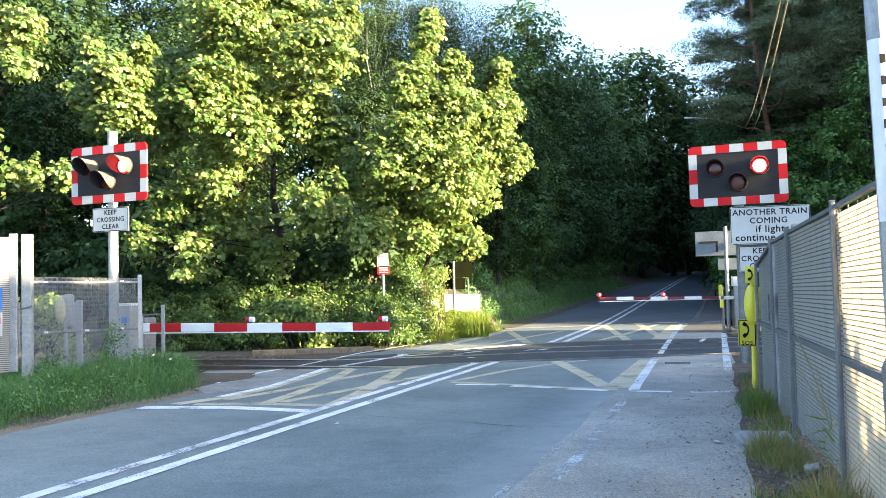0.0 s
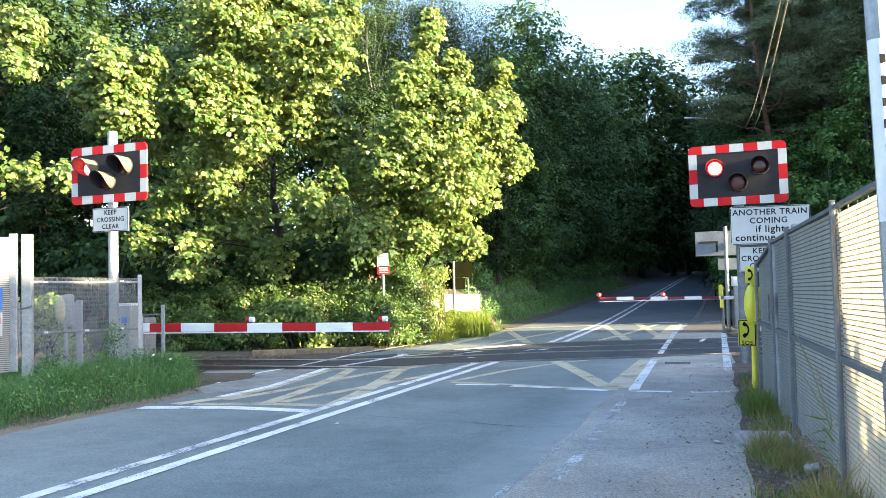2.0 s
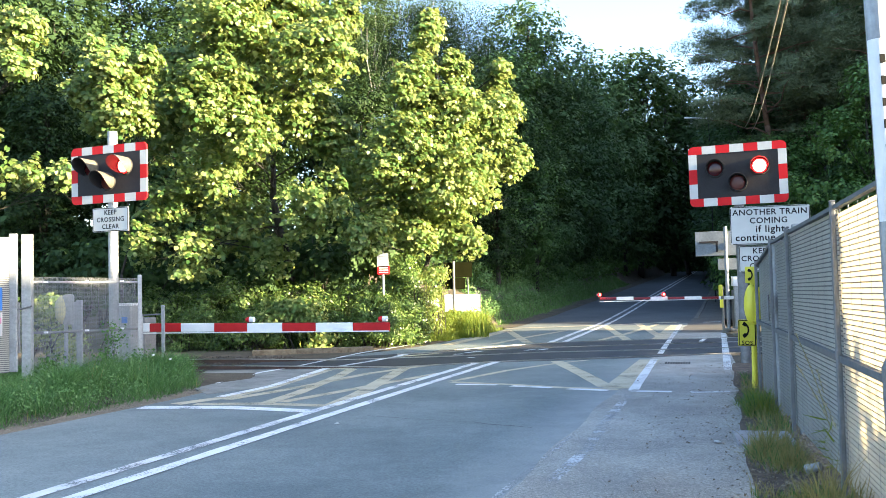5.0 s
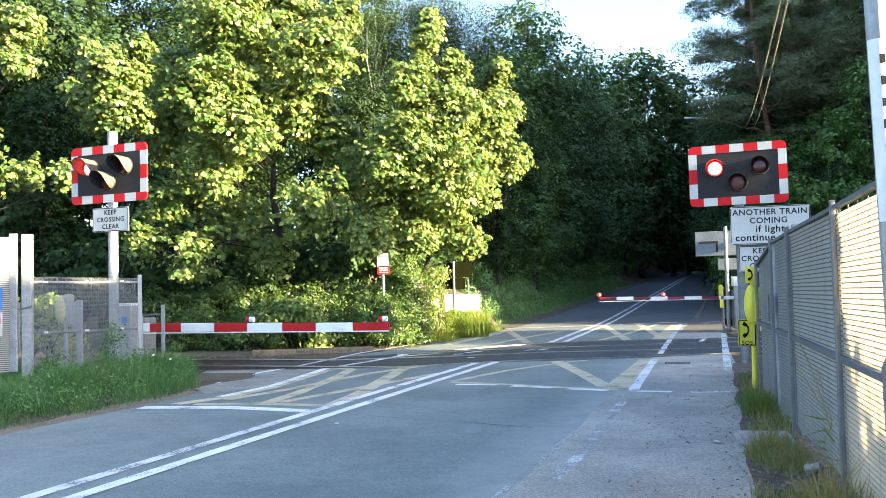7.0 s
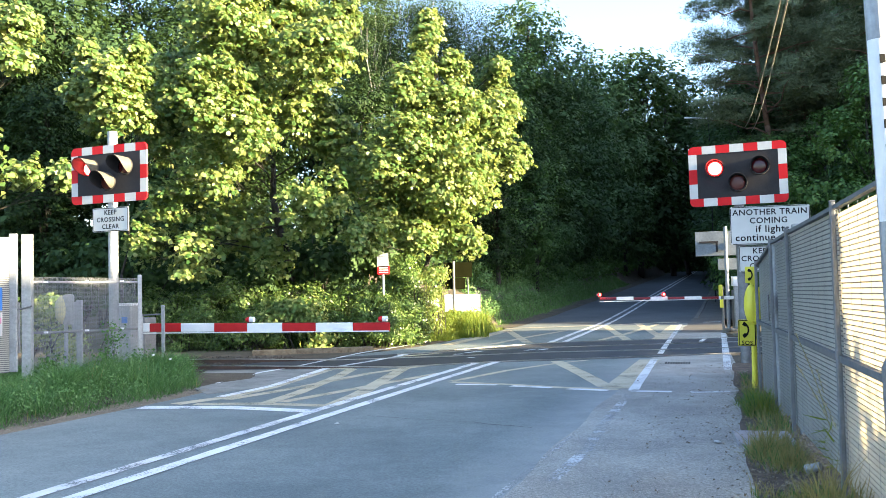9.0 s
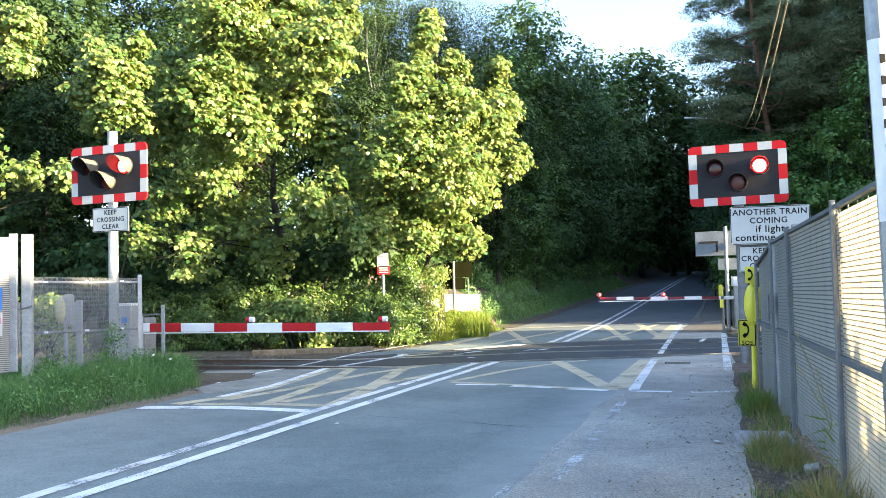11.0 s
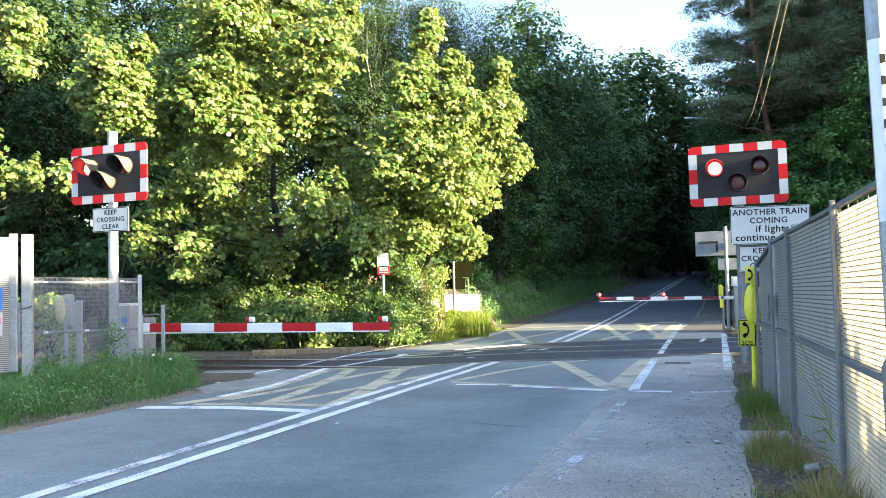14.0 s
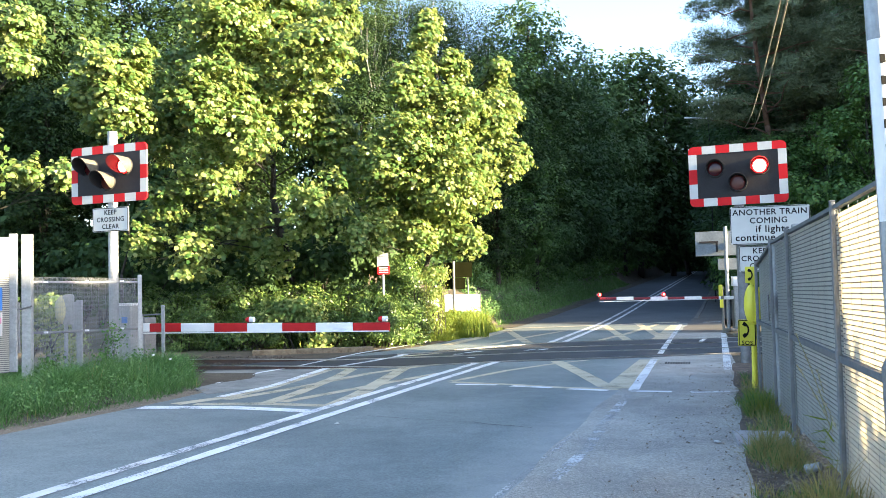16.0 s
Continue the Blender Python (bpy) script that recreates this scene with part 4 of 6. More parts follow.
    r = thing("guard_rail", "thin rail between two short posts", "rail", pose(-5.63, 16.9, 1.08))
    rodded("bar", (-0.2, 0, 0), (0.2, 0, 0.02), 0.014, GALVDARK, r)
    # telephone and cabinet behind the mesh
    t = thing("crossing_telephone", "cream telephone box on a post behind the mesh", "telephone", pose(-6.9, 16.0, 0))
    rodded("post", (0, 0, 0), (0, 0, 1.0), 0.035, GALV, t)
    boxed("cabinet", (0.05, 0, 1.24), (0.14, 0.2, 0.55), GALV, t, "grey telephone cabinet", 0.03)
    bm = bmesh.new()
    bmesh.ops.create_uvsphere(bm, u_segments=16, v_segments=10, radius=1.0)
    bmesh.ops.scale(bm, vec=(0.12, 0.12, 0.26), verts=bm.verts)
    bmesh.ops.translate(bm, vec=(-0.06, -0.04, 1.24), verts=bm.verts)
    part("hood", bm, CREAM, t, "cream rounded hood", smooth=True)
    p = thing("signal_post", "short grey post behind the mesh", "post", pose(-6.86, 16.5, 0))
    boxed("post", (0, 0, 0.7), (0.1, 0.08, 1.42), GALV, p, "", 0.01)
    boxed("case", (-0.09, 0, 1.1), (0.1, 0.08, 0.55), GALV, p, "", 0.01)
    c = thing("equipment_cabinet", "pale grey equipment cabinet with a blue plate", "cabinet", pose(-6.2, 17.1, 0, 0, 0, -10))
    boxed("case", (0, 0, 0.62), (0.34, 0.3, 1.32), GALV, c, "", 0.02)
    boxed("roof", (0, 0, 1.3), (0.4, 0.36, 0.05), WHITE, c, "", 0.01)
    boxed("plate", (0.05, -0.16, 1.0), (0.12, 0.01, 0.12), BLUE, c, "small blue plate")


# ---- small signs beyond the railway ----


def build_far_signs():
    t = thing("notice_post", "white and red railway notice on a thin post", "sign", pose(-1.6, 23.15, 0.03))
    rodded("post", (0, 0.02, -0.1), (0, 0.02, 2.5), 0.03, GALV, t)
    p = sign_plate(t, "white_plate", (0, -0.02, 2.21), 0.3, 0.36, SIGNW)
    for k in range(3):
        boxed("bar", (0, -0.03, 2.31 - 0.07 * k), (0.19, 0.004, 0.012), GALV, p)
    p = sign_plate(t, "red_plate", (0.02, -0.02, 1.95), 0.32, 0.22, RED)
    for k in range(3):
        boxed("bar", (0.02, -0.03, 2.01 - 0.06 * k), (0.23, 0.004, 0.025), SIGNW, p)
    t = thing("road_sign", "olive sign board seen from behind on steel posts", "sign", pose(0.45, 27.3, 0))
    boxed("board", (0.0, 0.05, 2.03), (0.88, 0.03, 0.48), BROWN, t, "", 0.01)
    boxed("lower_board", (-0.1, 0.06, 1.6), (0.64, 0.02, 0.34), BROWN, t, "", 0.006)
    rodded("post", (-0.14, 0, 0.1), (-0.14, 0, 2.3), 0.04, GALVDARK, t)
    rodded("post", (0.3, 0.09, 1.2), (0.3, 0.09, 1.9), 0.018, GALVDARK, t)
    t = thing("white_board", "low white board on short posts in sunlit grass", "board", pose(0.52, 27.6, 0))
    boxed("panel", (0.05, 0, 0.99), (1.12, 0.03, 0.54), WHITE, t, "white painted panel", 0.01)
    boxed("edge_strip", (0.62, -0.005, 0.99), (0.025, 0.045, 0.6), GALVDARK, t)
    for x in (-0.36, 0.5):
        boxed("post", (x, 0.04, 0.66), (0.05, 0.05, 1.3), GALVDARK, t, "", 0.008)
    t = thing("white_board", "small white board beside the ivy bush", "board", pose(-0.38, 27.4, 0))
    boxed("panel", (0, 0, 0.96), (0.44, 0.03, 0.44), WHITE, t, "", 0.01)
    boxed("post", (0, 0.04, 0.55), (0.06, 0.05, 1.1), WHITE, t)


# ---- overhead cables and aerial ----


def build_overhead():
    for k, (ax, bx, bz) in enumerate(((4.8, 14.0, 8.5), (4.9, 14.3, 8.3))):
        c = thing("overhead_cable", "sunlit overhead cable dipping toward the trees", "cable", group="overhead cables")
        bm = bmesh.new()
        a, b = Vector((ax, 12.0, 5.45)), Vector((bx, 40.0, bz))
        pts = [a.lerp(b, s / 14) + Vector((0, 0, -0.35 * math.sin(math.pi * s / 14))) for s in range(-2, 15)]
        for p, q in zip(pts, pts[1:]):
            rod(bm, p, q, 0.012, 0.012, 6)
        part("wire", bm, CABLE, c)
    # a distant aerial; its thin dark pole is an added support
    t = thing("street_light", "thin pale aerial among the trees", "street light", pose(13.4, 45.0, 0))
    rodded("pole", (0.6, 0.3, 0), (0.6, 0.3, 9.9), 0.025, BLACK, t)
    rodded("arm", (-0.75, 0, 9.98), (0.75, 0, 9.9), 0.04, WHITE, t)
    rodded("arm", (-0.4, -0.5, 9.85), (0.4, 0.5, 10.0), 0.02, GREYSIGN, t)


build_rails()
build_barriers()
build_signals()
build_telephone()
build_fences()
build_far_signs()
build_overhead()

# ---- plants ----
MAPLE_SHAPE = [(0, 0.04, 0.03), (0.4, 0.12, -0.04), (0.47, 0.55, 0.0), (0.2, 0.78, 0.03), (0, 1.02, -0.1), (-0.2, 0.78, 0.03), (-0.47, 0.55, 0.0), (-0.4, 0.12, -0.04)]
OVAL_SHAPE = [(0, 0, 0), (0.3, 0.35, 0.05), (0.2, 0.75, 0.02), (0, 1, -0.08), (-0.2, 0.75, 0.02), (-0.3, 0.35, 0.05)]
TRIANGLE = [(0.4, 0.1, 0.04), (0, 1.05, -0.06), (-0.4, 0.1, 0.04)]
DIAMOND = [(0, 0, 0), (0.33, 0.5, 0.06), (0, 1, -0.06), (-0.33, 0.5, 0.06)]
BLADE = [(0, 0, 0), (0.03, 0.5, 0.03), (0, 1, 0), (-0.03, 0.5, 0.03)]
NEEDLES = [(0.09, 0, 0), (0, 1, 0), (-0.09, 0, 0)]


def leaf_mesh(name, pos, nrm, size, shape, rng, material, droop=0.3, along=None):
    """One mesh of many leaves: pos and nrm are arrays, size an array of lengths."""
    n = len(pos)
    sh = np.array(shape, float)
    k = len(sh)
    nrm = nrm / np.maximum(1e-6, np.linalg.norm(nrm, axis=1, keepdims=True))
    t = rng.normal(size=(n, 3)) if along is None else along + rng.normal(size=(n, 3)) * 0.25
    t[:, 2] -= droop
    t -= nrm * np.sum(t * nrm, axis=1, keepdims=True)
    t /= np.maximum(1e-6, np.linalg.norm(t, axis=1, keepdims=True))
    s = np.cross(t, nrm)
    v = pos[:, None, :] + size[:, None, None] * (s[:, None, :] * sh[None, :, 0:1] + t[:, None, :] * (sh[None, :, 1:2] - 0.3) + nrm[:, None, :] * sh[None, :, 2:3])
    me = bpy.data.meshes.new(name)
    me.vertices.add(n * k)
    me.vertices.foreach_set("co", v.reshape(-1).astype(np.float32))
    me.loops.add(n * k)
    me.loops.foreach_set("vertex_index", np.arange(n * k, dtype=np.int32))
    me.polygons.add(n)
    me.polygons.foreach_set("loop_start", np.arange(0, n * k, k, dtype=np.int32))
    me.polygons.foreach_set("loop_total", np.full(n, k, dtype=np.int32))
    me.update(calc_edges=True)
    me.materials.append(material)
    return me


def lobe_points(rng, c, r, n, clumps, squash=0.85, spread=0.24, up=0.5, flat=0.55, loose=1.0, shell=0.45):
    """Leaves in clumps over a rounded lobe, thicker outside, with gaps."""
    d = rng.normal(size=(clumps, 3))
    d /= np.linalg.norm(d, axis=1, keepdims=True)
    rad = r * rng.uniform(shell, 1.02, (clumps, 1))
    cc = d * rad * np.array([1, 1, squash])
    idx = rng.integers(0, clumps, n)
    off = rng.normal(size=(n, 3)) * np.array([1, 1, flat])
    p = cc[idx] + off * spread * (0.4 + 0.6 * r) ** 0.5
    out = d[idx] * 0.45 + (off * 0.55 + rng.normal(size=(n, 3)) * 0.35) * loose
    out[:, 2] += up
    return p + np.array(c), out


def spray_points(rng, c, r, n, per=60):
    """Leafy sprays on a bough: small domes and upright shoots of leaves with gaps between, and loose leaves inside."""
    m = max(5, int(0.86 * n) // per)
    d = rng.normal(size=(m, 3))
    d[:, 2] += 0.25
    d /= np.linalg.norm(d, axis=1, keepdims=True)
    base = d * r * rng.uniform(0.35, 1.0, (m, 1))
    wide = rng.uniform(0.2, 0.44, (m, 1)) * (0.5 + 0.42 * r)
    tall = np.where(rng.random((m, 1)) < 0.4, rng.uniform(1.6, 2.6, (m, 1)), rng.uniform(0.5, 0.95, (m, 1)))
    wide = np.where(tall > 1.5, wide * 0.55, wide)
    tilt = rng.normal(size=(m, 2)) * 0.35 + d[:, :2] * 0.35
    k = np.repeat(np.arange(m), per)
    q = rng.normal(size=(len(k), 3))
    q /= np.linalg.norm(q, axis=1, keepdims=True)
    q[:, 2] = np.abs(q[:, 2]) - 0.25 * rng.random(len(k))
    lift = q[:, 2:3] * tall[k]
    side = q[:, :2] * (1.15 - 0.55 * np.clip(q[:, 2:3], 0, 1)) + tilt[k] * lift
    p = base[k] + np.concatenate([side, lift], axis=1) * wide[k] * rng.uniform(0.7, 1.12, (len(k), 1))
    nrm = q * 0.5 + d[k] * 0.25 + rng.normal(size=(len(k), 3)) * 0.32 + np.array([0.3, -0.14, 0.33])
    al = q * np.array([1, 1, 0.25]) + d[k] * 0.3 + rng.normal(size=(len(k), 3)) * 0.4
    e = n - len(k)
    if e > 0:
        u = rng.normal(size=(e, 3))
        u *= r * 0.98 * rng.random((e, 1)) ** 0.4 / np.linalg.norm(u, axis=1, keepdims=True)
        p = np.concatenate([p, u])
        nrm = np.concatenate([nrm, rng.normal(size=(e, 3)) * 0.5 + np.array([0, -0.2, 0.6])])
        al = np.concatenate([al, rng.normal(size=(e, 3))])
    return p + np.array(c), nrm, al, rng.uniform(0.6, 1.2, len(p))


def limb(bm, a, b, r0, r1, rng, bends=4, seg=7, crook=0.05):
    a, b = Vector(a), Vector(b)
    prev, pr = a, r0
    for k in range(1, bends + 1):
        f = k / bends
        p = a.lerp(b, f)
        if k < bends:
            p += Vector(rng.normal(size=3)) * (b - a).length * crook
        rr = r0 + (r1 - r0) * f
        rod(bm, prev, p, pr, rr, seg)
        prev, pr = p, rr


SWAY = []


def build_swaying_tree(name, base, lobes, depth, leaf, per, material, bark, label, seed, fork=0.35, trunk_r=0.16, clump=50, sway=1.0, skew=0.0):
    """A tree whose boughs are parts that rock in the wind. lobes: x, z and radius, set about the plane y = depth,
    which skew turns toward one side."""
    rng = np.random.default_rng(seed)
    t = thing(name, label, "tree", pose(*base))
    bx, by, bz = base
    top = max(z for x, z, r in lobes)
    tb = bmesh.new()
    mx = sum(x for x, z, r in lobes) / len(lobes)
    stem = Vector((mx * 0.6 + bx * 0.4 - bx, depth - by, (top - bz) * fork))
    stem.y += 1.5
    limb(tb, (0, 0, -0.3), stem, trunk_r, trunk_r * 0.7, rng, 5, 10, 0.012)
    crownhead = Vector((mx - bx, depth + 1.5 - by, (top - bz) * 0.8))
    limb(tb, stem, crownhead, trunk_r * 0.7, trunk_r * 0.2, rng, 5, 8, 0.02)
    part("trunk", tb, bark, t, "grey-brown trunk", smooth=True)
    for x, z, r in lobes:
        slim = r < 0.56
        r *= 0.7 if slim else 0.97 if z > 4.0 else 0.84
        dy = rng.uniform(-1.7, 1.5) * (0.45 if skew else 1.0) + skew * (x - mx)
        far = 1 + dy / depth
        c = Vector((x * far - bx, depth + dy - by, 1.45 + (z - 1.45) * far - bz))
        f = max(0.0, min(0.95, (c.z - stem.z) / max(0.1, crownhead.z - stem.z) - 0.25))
        root = stem.lerp(crownhead, f)
        n = int(per * (r + 0.2) ** 2 * (1.5 if slim else 1.0 if z > 5.0 else 0.5))
        p, nr, al, sz = spray_points(rng, c - root, r, n, clump)
        me = leaf_mesh("leaves", p, nr, leaf * sz, MAPLE_SHAPE, rng, material, 0.12, al)
        bm = bmesh.new()
        limb(bm, (0, 0, 0), c - root, 0.14 * trunk_r + 0.006, 0.005, rng, 4, 6)
        for q in range(9):
            e = (c - root) + Vector(rng.normal(size=3)) * r * 0.5
            limb(bm, (c - root) * rng.uniform(0.4, 0.9), e, 0.009, 0.003, rng, 2, 5)
        ob = part("bough", bm, bark, t, "leafy bough", smooth=True)
        lv = new("leaves", me)
        lv.parent = ob
        ob.matrix_local = Matrix.Translation(root)
        SWAY.append((ob, root.copy(), x, z, r, (c - root).length, rng.uniform(0, 6.28), rng.uniform(0.8, 1.25), sway))
    return t


def build_crown_tree(name, label, category, height, lobes, leaf, n, material, bark, seed, shape=OVAL_SHAPE, squash=0.8, trunk_r=0.2, spread=0.25, group="", twig=0.35):
    """A still tree at the origin, height metres tall. lobes: x, y, z, r as shares of the height."""
    rng = np.random.default_rng(seed)
    t = thing(name, label, category, group=group)
    bm = bmesh.new()
    limb(bm, (0, 0, -0.4), (0.02 * height, 0, height * 0.86), trunk_r, trunk_r * 0.15, rng, 7, 8, 0.008)
    for x, y, z, r in lobes:
        s = max(0.12, z - 0.2)
        limb(bm, (0, 0, s * height), (x * height, y * height, z * height), trunk_r * twig, 0.012, rng, 2, 4)
    part("trunk", bm, bark, t, "", smooth=True)
    tot = sum(q[3] ** 2 for q in lobes)
    ps, ns = [], []
    for x, y, z, r in lobes:
        k = int(n * r * r / tot)
        p, nr = lobe_points(rng, (x * height, y * height, z * height), r * height, k, max(12, int(16 * r * height)), squash, spread, 0.6, 0.6, 0.6, 0.72)
        ps.append(p)
        ns.append(nr)
    p, nr = np.concatenate(ps), np.concatenate(ns)
    me = leaf_mesh("crown", p, nr, leaf * rng.uniform(0.6, 1.3, len(p)), shape, rng, material)
    c = new("crown", me)
    c.parent = t
    return t


def build_pine(height, seed, lean=1.2):
    """A Scots pine: leaning bare trunk, crooked branches and flat pads of fine needles, dead twigs below."""
    rng = np.random.default_rng(seed)
    t = thing("pine_tree", "tall dark pine with a leaning reddish trunk and needle pads", "tree", group="pines")
    bm = bmesh.new()
    knots = [Vector((lean * (0.5 - f) + 0.12 * math.sin(f * 7 + seed), 0.1 * math.cos(f * 5), f * height)) for f in [k / 12 - 0.03 for k in range(13)]]
    for k in range(12):
        rod(bm, knots[k], knots[k + 1], 0.2 * (1 - 0.065 * k), 0.2 * (1 - 0.065 * (k + 1)), 9)
    part("trunk", bm, PINEBARK, t, "reddish flaking trunk", smooth=True)
    br, ps, ns, al = bmesh.new(), [], [], []
    for k in range(36):
        f = 0.3 + 0.68 * (k + rng.random()) / 36
        q = f * 12 + 0.36
        root = knots[min(11, int(q))].lerp(knots[min(12, int(q) + 1)], q % 1)
        ang = k * 2.4 + rng.normal() * 0.4
        reach = height * (0.23 - 0.16 * max(0.0, f - 0.5) ** 1.1 * 2) * rng.uniform(0.6, 1.1) * (0.75 if f < 0.48 else 1.0)
        tip = root + Vector((math.cos(ang) * reach, math.sin(ang) * reach, reach * rng.uniform(-0.12, 0.3)))
        limb(br, root, tip, 0.045, 0.012, rng, 4, 5, 0.04)
        if f < 0.42 and k % 2:
            continue
        if math.sin(ang) < -0.25 and f < 0.5:
            continue
        for j in range(8):
            g = rng.uniform(0.4, 1.05)
            c = np.array(root.lerp(tip, g)) + rng.normal(size=3) * np.array([0.35, 0.35, 0.22]) * reach * 0.35
            m = 330
            q = rng.normal(size=(m, 3))
            q /= np.linalg.norm(q, axis=1, keepdims=True)
            q[:, 2] = np.abs(q[:, 2]) - 0.2
            ps.append(c + q * np.array([1, 1, 0.7]) * rng.uniform(0.45, 1.0) * rng.uniform(0.6, 1.05, (m, 1)))
            al.append(q + rng.normal(size=(m, 3)) * 0.3 + np.array([0, 0, 0.5]))
            ns.append(q * 0.7 + rng.normal(size=(m, 3)) * 0.35 + np.array([0, -0.2, 0.5]))
    for k in range(14):
        f = rng.uniform(0.2, 0.6)
        q = f * 12 + 0.36
        root = knots[int(q)].lerp(knots[int(q) + 1], q % 1)
        a = rng.uniform(0, 6.28)
        limb(br, root, root + Vector((math.cos(a), math.sin(a), rng.uniform(-0.35, 0.25))) * rng.uniform(1.0, 2.4), 0.03, 0.008, rng, 4, 4, 0.07)
    tagged(part("branch_mass", br, PINEBARK, t, "bare crooked branches", smooth=True), kind="stuff")
    p = np.concatenate(ps)
    c = new("crown", leaf_mesh("crown", p, np.concatenate(ns), rng.uniform(0.12, 0.24, len(p)), NEEDLES, rng, PINE, 0.0, np.concatenate(al)))
    c.parent = t
    return t


def random_lobes(seed, count, low, high, wide, r0, r1):
    rng = random.Random(seed)
    out = []
    for k in range(count):
        z = low + (high - low) * (k + 0.5) / count
        w = wide * math.sin(math.pi * (0.15 + 0.8 * (z - low) / (high - low + 0.05))) ** 0.7
        a = rng.random() * 6.28 + k * 2.4
        out.append((w * math.cos(a) * rng.uniform(0.4, 1), w * math.sin(a) * rng.uniform(0.4, 1), z, rng.uniform(r0, r1)))
    return out


def plant(proto, x, y, h, ph, turn):
    s = h / ph
    m = pose(x, y, ground_z(x, y), 0, 0, turn)
    ob = copy_thing(proto, m)
    ob.matrix_basis = m @ Matrix.Diagonal((s, s, s, 1))
    return ob


def build_woods():
    oak = [build_crown_tree("woodland_tree", "dark leafy broadleaf tree in the shaded wood", "tree", 14.0, random_lobes(s, 20, 0.12, 0.9, 0.15, 0.09, 0.15), 0.31, 7200, OAK, BARK, s, TRIANGLE, group="woodland") for s in (11, 12, 13)]
    mid = build_crown_tree("woodland_tree", "shaded leafy tree at the roadside", "tree", 14.0, random_lobes(18, 22, 0.08, 0.9, 0.15, 0.09, 0.15), 0.21, 14500, OAK, BARK, 18, TRIANGLE, group="woodland")
    fine = build_crown_tree("woodland_tree", "green broadleaf tree behind the maples", "tree", 14.0, random_lobes(15, 22, 0.12, 0.9, 0.15, 0.09, 0.14), 0.21, 15000, OAKSHADE, BARK, 15, TRIANGLE, group="woodland")
    hazel = build_crown_tree("hazel_tree", "brighter green hazel at the edge of the wood", "tree", 14.0, random_lobes(16, 24, 0.1, 0.92, 0.14, 0.07, 0.12), 0.22, 14000, HAZEL, BARK, 16, DIAMOND, group="hazels")
    # shade and high are added only to block and shape the sun
    shade = build_crown_tree("woodland_tree", "leafy tree added off the road to cast shade", "tree", 14.0, random_lobes(14, 16, 0.1, 0.9, 0.15, 0.09, 0.14), 0.8, 2300, OAK, BARK, 14, TRIANGLE, group="woodland")
    high = build_crown_tree("woodland_tree", "high-crowned tree added out of view to shape the sunlight", "tree", 14.0, random_lobes(17, 14, 0.76, 0.93, 0.13, 0.07, 0.1), 0.7, 1700, OAK, BARK, 17, DIAMOND, group="woodland", trunk_r=0.12)
    birch = build_crown_tree("birch_tree", "tall thin birch with fine hanging leaves", "tree", 15.0, random_lobes(21, 22, 0.25, 0.97, 0.13, 0.06, 0.1), 0.105, 26000, BIRCHLEAF, PALEBARK, 21, DIAMOND, 1.3, 0.09, 0.4, "birches", 0.08)
    pine = [build_pine(17.0, 31), build_pine(17.0, 32, 0.4)]
    rng = random.Random(8)
    spots = [(-16.5, 34, 14.6), (-16.2, 38, 15.6), (-14.5, 40, 17.3), (-11.6, 40, 16.7), (-14.0, 30, 10.6), (-8.9, 42, 17.4), (-6.1, 44, 17.2), (-4.8, 48, 19.5), (-16.4, 30, 13.9), (-10.5, 33, 12.0), (-7.0, 34, 12.0), (-3.2, 35, 10.5),
             (-12.5, 27.5, 8.5), (-20, 30, 15), (-22, 38, 17),
             (2.5, 50, 15.8), (5.1, 52, 19.6), (8.0, 58, 18.0), (3.7, 46, 12.2), (5.9, 50, 11.4), (0.5, 38, 9.0), (2.5, 40, 9.0), (-2.0, 42, 13.0), (6.0, 60, 17), (1.0, 56, 14)]
    distant = [(12.7, 80, 21.5), (15.8, 85, 24.3), (20.2, 90, 26.6), (25.0, 95, 26.4), (28.2, 100, 24.0), (13.2, 75, 16.2), (17.0, 82, 16.1), (8.6, 62, 12.6), (31.4, 118, 17.2), (11.1, 68, 12.6), (20.0, 95, 14.6),
             (24, 112, 20), (33, 125, 22), (40, 135, 22), (47, 150, 22), (37, 118, 20), (32, 102, 18), (27, 84, 16)]
    pines = [(15.7, 42, 18.6, 0), (20.0, 38, 17.5, 140), (19.6, 50, 20.0, 60), (21.5, 36, 16.0, 200), (18.6, 44, 18.5, 300)]
    rights = [(22, 60, 18.6), (25.5, 70, 17.1), (17.2, 37.0, 7.2), (19.0, 35.5, 7.0), (16.5, 40, 6.6), (20.5, 52, 11.5), (24, 40, 13), (26, 44, 16), (29, 50, 18), (23, 35, 11), (19, 46, 12), (29, 78, 18), (32, 90, 18)]
    for k, (x, y, h) in enumerate(spots + distant + rights):
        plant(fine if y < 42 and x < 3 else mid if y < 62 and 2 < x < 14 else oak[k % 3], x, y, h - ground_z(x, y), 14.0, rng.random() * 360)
    for x, y, h in [(-2.7, 36, 14.0), (-1.8, 38, 15.2), (-0.3, 40, 15.1), (0.8, 44, 16.4), (2.0, 46, 16.0)]:
        plant(birch, x, y, h - ground_z(x, y), 15.0, rng.random() * 360)
    for k, (x, y, h, turn) in enumerate(pines):
        plant(pine[k % 2], x, y, h - ground_z(x, y), 17.0, turn)
    # trees close over the far road
    for k in range(16):
        u = 36 + 6.0 * k
        for v in (-6.4 - 0.6 * (k % 2), 5.3 + 0.5 * (k % 3)):
            q = W(u + rng.uniform(-1.5, 1.5), v)
            plant(mid if k < 4 else oak[k % 3], q.x, q.y, 12.5 + min(5.0, 0.25 * k * 2) + rng.uniform(0, 1.5), 14.0, rng.random() * 360)
